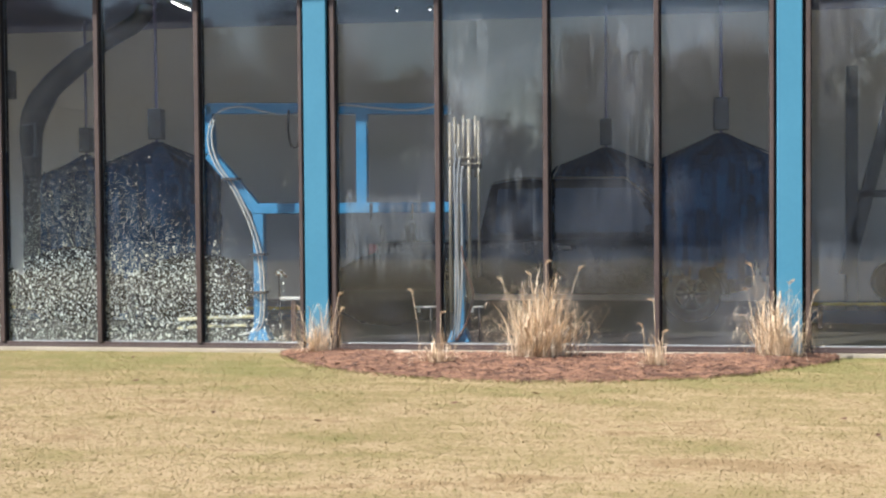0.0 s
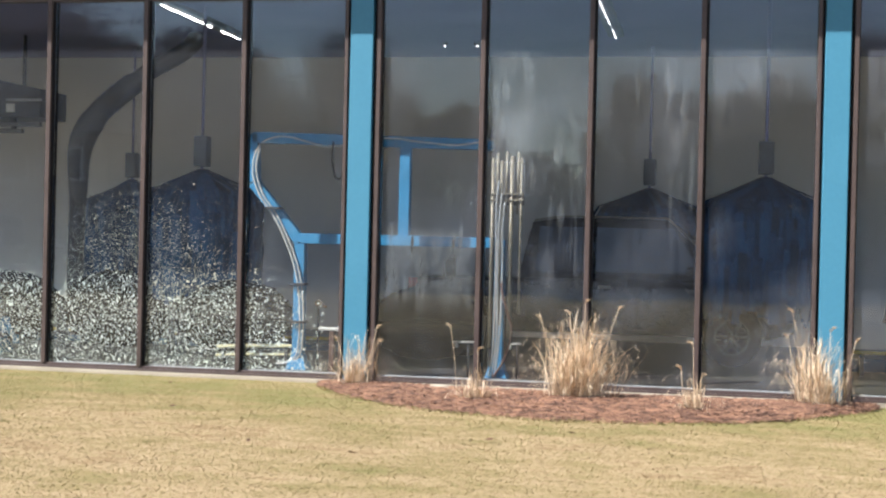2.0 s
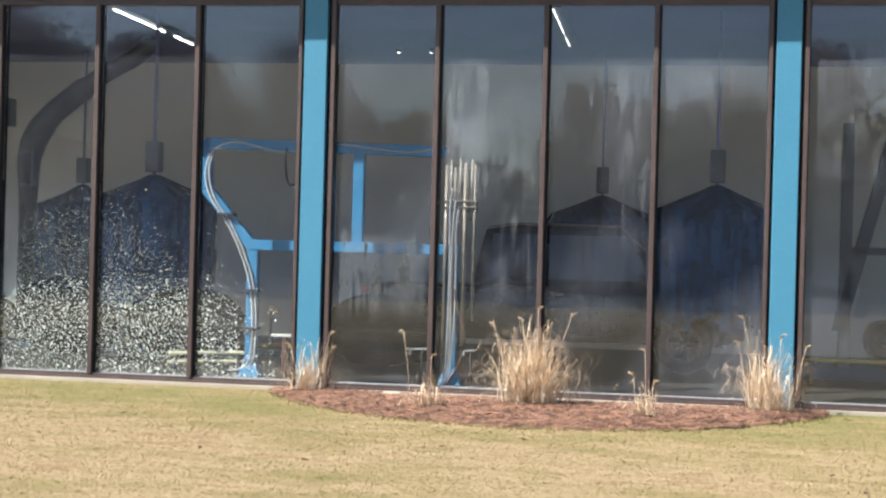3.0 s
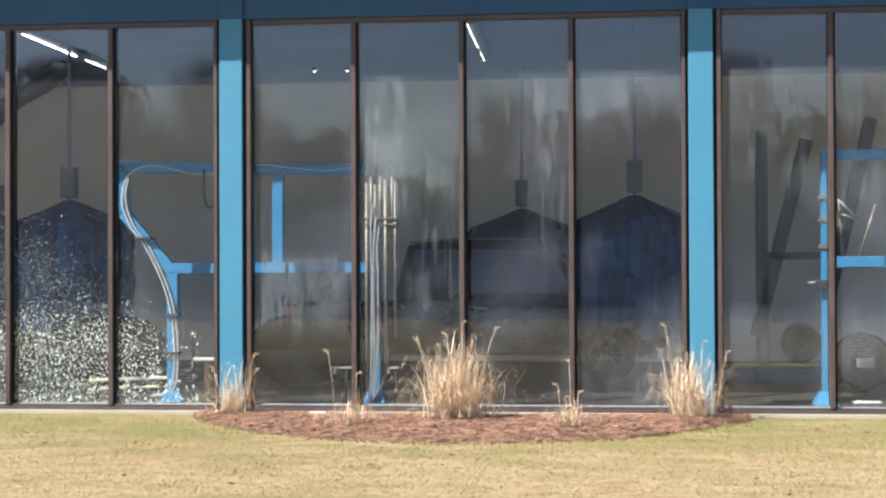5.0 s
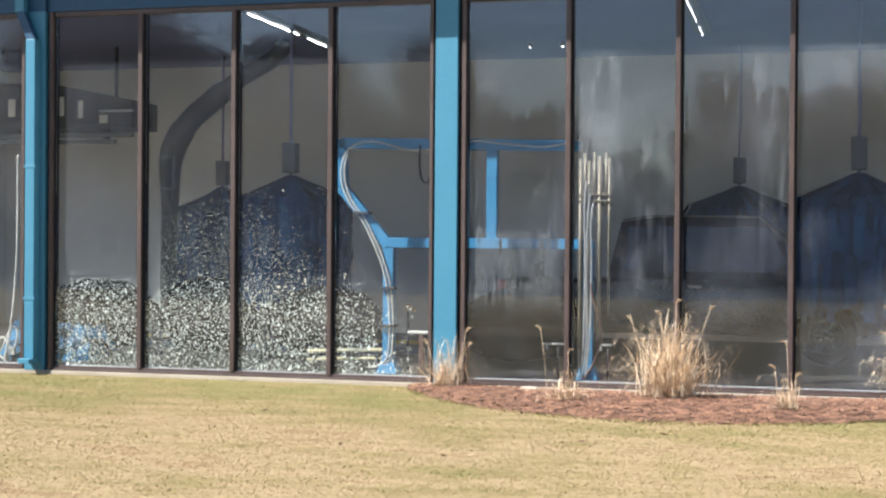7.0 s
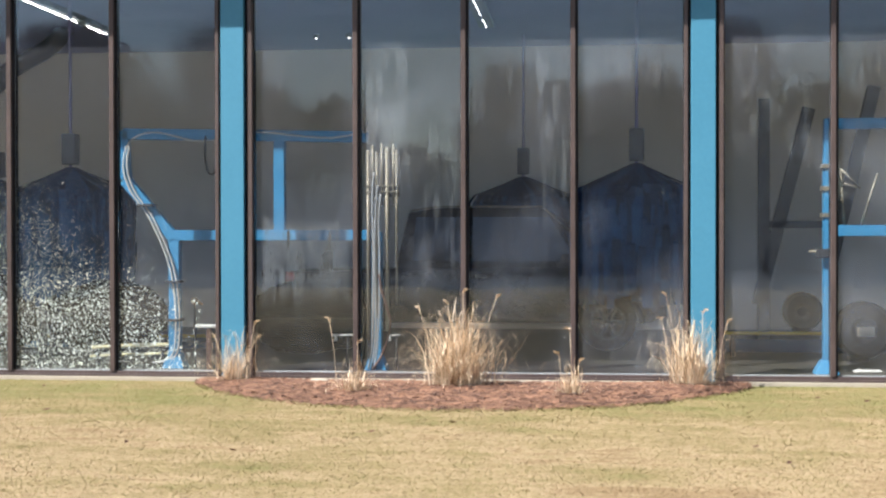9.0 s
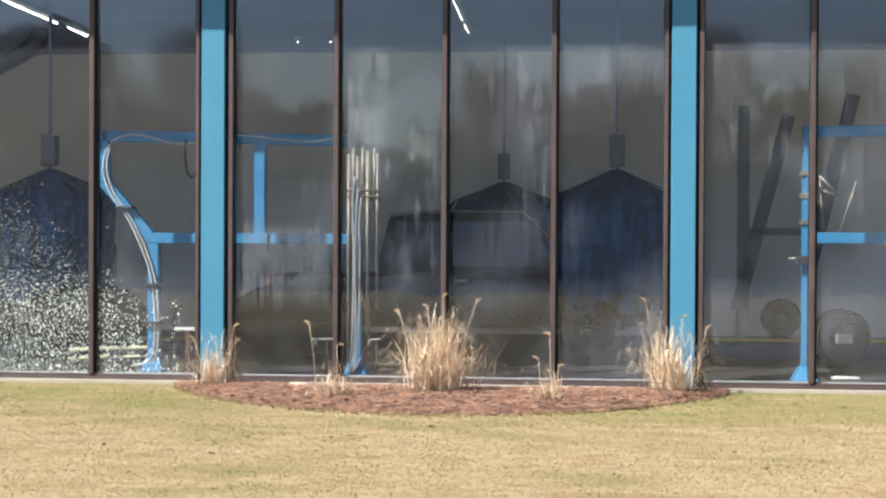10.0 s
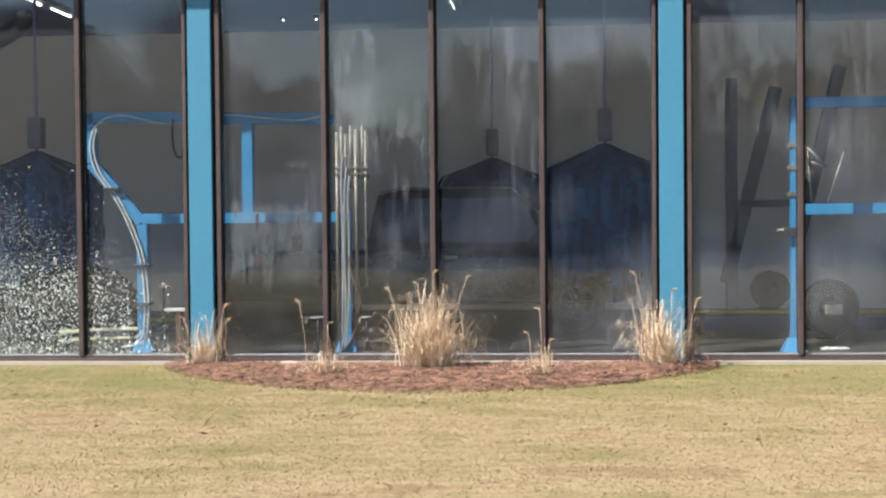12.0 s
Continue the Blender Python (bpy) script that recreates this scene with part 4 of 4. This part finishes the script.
protos = [evergreen((-2.0, -45, GZ), 8.9, 2.4, 11), tree((6.7, -24.5, GZ), 10.5, 4.5, 0.20, 12, 1200, 0.012), tree((-18.9, -27, GZ), 11.0, 6.0, 0.42, 13, 48000, 0.030), evergreen((2.4, -46, GZ), 8.2, 2.6, 14), evergreen((-6.8, -50, GZ), 5.6, 2.8, 15)]
spots = [(2, -24.5, -29.0, 4.1, 1.02), (2, -12.6, -31.5, 2.6, 0.86), (1, 9.1, -25.2, 0.7, 1.0), (2, 15.5, -40, 0.4, 0.9), (1, -12.0, -38, 2.2, 0.95)]
belt = random.Random(21)
for i in range(34):
    x = -62 + 3.7 * i + belt.uniform(-0.8, 0.8)
    if -7.5 < x < -3.2:
        spots.append((4, x, -52 + belt.uniform(-2, 2), belt.uniform(0, 6), belt.uniform(0.9, 1.05)))
    else:
        spots.append((belt.choice((0, 3, 3)), x, -50 + belt.uniform(-4, 3), belt.uniform(0, 6), belt.uniform(0.82, 1.08) * (1.4 if x < -19 else 1.16 if x > 8 else 1.0)))
for k, x, y, rz, s in spots:
    o = copy_thing(protos[k], Matrix.Translation((x, y, GZ)) @ Matrix.Rotation(rz, 4, "Z"))
    o.scale = (s, s, s)


def house(at, w, d, h, rise, wall_mat, label):
    hs = thing("house", label, "house", at)
    bm = bmesh.new(); box(bm, -w / 2, w / 2, -d / 2, d / 2, -0.05, h); part("wall", bm, wall_mat, hs)
    bm = bmesh.new()
    o = 0.5
    lo = [bm.verts.new(q) for q in ((-w / 2 - o, -d / 2 - o, h), (w / 2 + o, -d / 2 - o, h), (w / 2 + o, d / 2 + o, h), (-w / 2 - o, d / 2 + o, h))]
    hi = [bm.verts.new(q) for q in ((-w / 2 + d * 0.4, 0, h + rise), (w / 2 - d * 0.4, 0, h + rise))]
    bm.faces.new(lo[::-1])
    bm.faces.new((lo[0], lo[1], hi[1], hi[0])); bm.faces.new((lo[2], lo[3], hi[0], hi[1]))
    bm.faces.new((lo[1], lo[2], hi[1])); bm.faces.new((lo[3], lo[0], hi[0]))
    part("roof", bm, M_SHINGLE, hs)
    k = int(w // 2.6)
    for fl in range(int(h // 2.7)):
        for i in range(k):
            x = -w / 2 + (i + 0.5) * w / k
            z = 0.9 + 2.8 * fl
            bm = bmesh.new(); box(bm, x - 0.55, x + 0.55, d / 2, d / 2 + 0.05, z, z + 1.4, 0.01)
            wi = part("window", bm, M_WHITE, hs)
            bm = bmesh.new(); box(bm, x - 0.45, x + 0.45, d / 2 + 0.051, d / 2 + 0.06, z + 0.1, z + 1.3); part("pane", bm, M_DARKGLASS, wi)
    return hs


house((-31.0, -43.0, GZ), 14, 6, 5.8, 3.0, M_SIDING, "two-storey tan house with a dark hip roof")


# ---- small fittings inside ----
def spot(x, y):
    a = thing("spot_light", "small round white spot under the ceiling", "ceiling light", (x, y, 4.56), group="ceiling spots")
    bm = bmesh.new(); tube(bm, [(0, 0, 0), (0, 0, 0.06)], 0.05, 14); part("housing", bm, M_STEEL, a)
    bm = bmesh.new(); tube(bm, [(0, 0, -0.012), (0, 0, -0.001)], 0.013, 14); part("lens", bm, M_TUBE, a)


spot(-2.29, 5.9)
spot(-2.8, 5.9)

bm = bmesh.new()
tube(bm, smooth_path([(-1.03, 0.52, 1.08), (-1.0, 0.50, 0.9), (-0.93, 0.50, 0.68), (-0.90, 0.52, 0.5), (-0.98, 0.52, 0.2), (-1.1, 0.5, FZ + 0.02)]), 0.013, 8)
tagged(part("drain_hose", bm, M_RUST), "red-brown rubber hose hanging beside the spray tubes", "hose")

hk = thing("hose_hook", "dark wall hook with a thin hanging hose loop", "hook", (2.56, 0.3, 1.35))
bm = bmesh.new(); box(bm, -0.05, 0.22, -0.03, 0.03, 0.0, 0.035, 0.006); part("arm", bm, M_DARKSTEEL, hk)
bm = bmesh.new(); box(bm, -0.08, -0.03, -0.19, 0.06, -0.08, 0.10, 0.006); part("bracket", bm, M_DARKSTEEL, hk)
bm = bmesh.new(); tube(bm, smooth_path([(0.06, 0, 0.02), (0.05, 0, -0.2), (0.12, 0, -0.38), (0.24, 0, -0.30), (0.26, 0, -0.08), (0.20, 0, 0.01)]), 0.010, 7); part("hose_loop", bm, M_RUBBER, hk)

bm = bmesh.new()
tube(bm, smooth_path([(-3.10, 0.66, 2.69), (-3.10, 0.64, 2.45), (-3.07, 0.64, 2.28), (-3.0, 0.64, 2.25), (-2.97, 0.64, 2.4), (-2.97, 0.66, 2.69)]), 0.012, 7)
tagged(part("cable_loop", bm, M_RUBBER), "black cable loop hanging from the wash frame", "cable")


fp = thing("floor_pipes", "two faded yellow pipes lying by the blue frame's foot", "pipes", (-4.05, 0.98, FZ))
for y, z, r in ((0.0, 0.23, 0.022), (-0.06, 0.13, 0.018)):
    bm = bmesh.new(); tube(bm, smooth_path([(-0.55, y, z - 0.02), (-0.2, y, z), (0.15, y, z + 0.012), (0.42, y, z + 0.02)]), r, 10); part("pipe", bm, M_PALEYELLOW, fp)
for x in (-0.45, 0.35):
    bm = bmesh.new(); box(bm, x - 0.02, x + 0.02, -0.09, 0.03, 0.0, 0.20, 0.004); part("support", bm, M_DARKSTEEL, fp)

nz_ = thing("spray_nozzle", "cream-orange spray nozzle head on a thin dark stand", "nozzle", (-3.31, 0.92, FZ))
bm = bmesh.new(); bmesh.ops.create_uvsphere(bm, u_segments=14, v_segments=8, radius=0.052, matrix=Matrix.Translation((0, 0, 0.78)) @ Matrix.Diagonal((1, 0.7, 0.85, 1))); part("head", bm, M_AMBER, nz_)
bm = bmesh.new(); tube(bm, [(0.03, 0, 0.77), (0.10, 0, 0.735)], [0.026, 0.014], 8); part("tip", bm, M_AMBER, nz_)
bm = bmesh.new(); tube(bm, [(0, 0, 0.0), (0, 0, 0.74)], 0.012, 8); part("stand", bm, M_DARKSTEEL, nz_)

sp = thing("sensor_post", "dark sensor post with a pale cap plate", "sensor post", (-3.05, 0.50, FZ))
bm = bmesh.new(); box(bm, -0.13, 0.12, -0.05, 0.05, 0.490, 0.525, 0.010); part("cap_plate", bm, M_PALEHOSE, sp)
bm = bmesh.new(); box(bm, 0.00, 0.06, -0.03, 0.03, 0.0, 0.4895, 0.006); part("post", bm, M_RUST, sp)

def spray_bar(at, w):
    b = thing("spray_bar", "short pale spray bar on a thin dark stand", "spray bar", at, group="low spray bars")
    bm = bmesh.new(); tube(bm, [(-w / 2, 0, 0.40), (w / 2, 0, 0.405)], 0.011, 8); part("bar", bm, M_PALEHOSE, b)
    bm = bmesh.new(); tube(bm, [(-w * 0.3, 0, 0.40), (-w * 0.3, -0.02, 0.34)], [0.014, 0.020], 8); part("nozzle", bm, M_PALEHOSE, b)
    bm = bmesh.new(); tube(bm, [(w * 0.2, 0.02, 0.0), (w * 0.2, 0.02, 0.40)], 0.010, 8); part("stand", bm, M_DARKSTEEL, b)


spray_bar((-1.47, 0.62, FZ), 0.26)
spray_bar((-0.88, 0.64, FZ), 0.16)

bm = bmesh.new()
for i in range(9):
    for j in range(4):
        bm.verts.new((0.30 * (i / 8 - 0.5), 0.16 * (j / 3 - 0.5), 0.012 + 0.03 * abs(noise.noise(Vector((i * 0.7, j * 0.9, 3.1))))))
bm.verts.ensure_lookup_table()
for i in range(8):
    for j in range(3):
        bm.faces.new((bm.verts[4 * i + j], bm.verts[4 * i + 4 + j], bm.verts[4 * i + 5 + j], bm.verts[4 * i + 1 + j]))
rag = part("rag", bm, M_WHITE)
rag.location = (4.50, 0.88, FZ)
rag.modifiers.new("thickness", "SOLIDIFY").thickness = 0.012
tagged(rag, "crumpled white rag lying on the wash floor", "rag")


def overhead_box(at):
    """Dark box with pale plates over two bars, standing in for a house-like shape."""
    a = thing("dark_overhead_box", "dark overhead box with pale plates and bars", "wash machine", at)
    bm = bmesh.new()
    prof = [(-2.2, 0.0), (0.90, 0.0), (0.90, 0.44), (0.30, 0.56), (-0.5, 0.72), (-2.2, 0.76)]
    f = [bm.verts.new((x, 0, z)) for x, z in prof]
    g = [bm.verts.new((x, 0.9, z)) for x, z in prof]
    bm.faces.new(f); bm.faces.new(g[::-1])
    for j in range(len(f)):
        bm.faces.new((f[j], g[j], g[(j + 1) % len(f)], f[(j + 1) % len(f)]))
    bmesh.ops.recalc_face_normals(bm, faces=bm.faces)
    part("housing", bm, M_DARKSTEEL, a)
    for x, z, w, h in ((-0.33, 0.20, 0.11, 0.30), (0.02, 0.16, 0.08, 0.28), (0.42, 0.08, 0.14, 0.13), (-1.2, 0.20, 0.12, 0.28)):
        bm = bmesh.new(); box(bm, x - w / 2, x + w / 2, -0.02, -0.002, z, z + h, 0.003); part("plate", bm, M_WHITE, a)
    bm = bmesh.new(); box(bm, 0.35, 0.93, -0.03, -0.002, 0.25, 0.285, 0.004); part("trim_bar", bm, M_ALU, a)
    for z, x1 in ((-0.10, 0.85), (-0.20, 0.55)):
        bm = bmesh.new(); box(bm, -2.2, x1, 0.1, 0.2, z - 0.035, z + 0.035, 0.006); part("lower_bar", bm, M_STEEL, a)
    for x in (-2.0, 0.4):
        bm = bmesh.new(); box(bm, x - 0.03, x + 0.03, 0.11, 0.19, -0.2, -0.001, 0.004); part("hanger", bm, M_DARKSTEEL, a)
        bm = bmesh.new(); tube(bm, [(x, 0.45, 0.5), (x, 0.45, 4.62 - at[2])], 0.03, 10); part("drop_rod", bm, M_DARKSTEEL, a)
    return a


overhead_box((-9.78, 4.6, 3.29))

# solid dark tube added in place of a trunk-like dark shape in the glass
dk = thing("dark_bent_tube", "dark bent tube standing in for a trunk-like shape", "duct", (0, 4.9, 0))
bm = bmesh.new()
tube(bm, smooth_path([(-8.38, 0, FZ), (-8.38, 0, 1.0), (-8.36, 0, 2.1), (-8.34, 0, 2.85), (-8.08, 0, 3.35), (-7.68, 0, 3.70), (-7.2, 0, 4.05), (-6.65, 0, 4.35), (-6.4, 0, 4.63)]), [0.13] * 10 + [0.14, 0.15, 0.16, 0.17, 0.18, 0.19, 0.2, 0.2, 0.2, 0.2] + [0.18] * 8 + [0.14] * 13, 14)
part("bent_tube", bm, M_DARKSTEEL, dk)
for z in (0.6, 1.6, 2.4):
    bm = bmesh.new(); tube(bm, [(-8.37, 0, z), (-8.37, 0, z + 0.04)], 0.145, 14); part("band", bm, M_DARKSTEEL, dk)

# dried soap runs on the inside of the glass
M_RUNS, t_runs, p_runs = nodes_of("dried soap film")
p_runs.inputs["Base Color"].default_value = (0.72, 0.75, 0.76, 1)
p_runs.inputs["Alpha"].default_value = 0.13
p_runs.inputs["Roughness"].default_value = 0.8
nz = t_runs.nodes.new("ShaderNodeTexNoise")
nz.inputs["Scale"].default_value = 25.0
mr = t_runs.nodes.new("ShaderNodeMapRange")
mr.inputs["To Min"].default_value, mr.inputs["To Max"].default_value = 0.0, 0.055
t_runs.links.new(nz.outputs["Fac"], mr.inputs["Value"])
t_runs.links.new(mr.outputs[0], p_runs.inputs["Alpha"])
rr = np.random.default_rng(77)
chunks = []
for x0, x1, z0, z1, m in ((-2.30, -1.30, 0.95, 1.65, 260), (-1.14, -0.62, 2.3, 3.8, 130), (-1.1, -0.1, 2.2, 3.7, 40), (0.80, 1.14, 2.0, 3.2, 22), (-0.5, -0.1, 1.2, 2.3, 14), (1.5, 2.3, 3.0, 3.8, 14), (0.2, 1.1, 3.0, 3.8, 10), (3.0, 3.8, 2.2, 3.8, 26), (4.1, 5.0, 2.2, 3.6, 26)):
    cx_, cz_ = rr.uniform(x0, x1, m), rr.uniform(z0, z1, m)
    ln_, w_ = rr.uniform(0.08, 0.42, m), rr.lognormal(-3.6, 0.55, m)
    y_ = np.full(m, 0.0052) + rr.uniform(0, 0.0012, m)
    chunks.append(np.stack([np.stack([cx_ - w_, y_, cz_], 1), np.stack([cx_, y_, cz_ - ln_], 1), np.stack([cx_ + w_, y_, cz_], 1), np.stack([cx_, y_, cz_ + ln_ * 0.5], 1)], 1))
tagged(raw_mesh("soap_runs", np.concatenate(chunks, 0), 4, M_RUNS), "faint dried soap runs down the window glass", "soap film", kind="stuff")


def trunk_struts(at):
    """Leaning struts added in place of tree trunks mirrored in the glass."""
    a = thing("trunk_struts", "grey leaning struts standing in for mirrored tree trunks", "support frame", at)
    for n_, p, q, w in (("post", (0.0, 0.0), (0.0, 3.40), 0.15), ("strut", (-0.08, 0.60), (0.60, 3.27), 0.17), ("strut", (0.90, 1.20), (1.46, 3.55), 0.17), ("cross_bar", (0.08, 1.69), (1.02, 1.69), 0.10), ("strut", (0.90, 1.25), (0.82, 0.0), 0.13)):
        bm = bmesh.new(); beam(bm, (p[0], 0.0, p[1]), (q[0], 0.0, q[1]), w, 0.12); part(n_, bm, M_STEEL, a)
    for x in (0.0, 0.82):
        bm = bmesh.new(); box(bm, x - 0.16, x + 0.16, -0.14, 0.14, 0.0, 0.03, 0.006); part("foot_plate", bm, M_DARKSTEEL, a)


trunk_struts((3.74, 4.0, FZ))
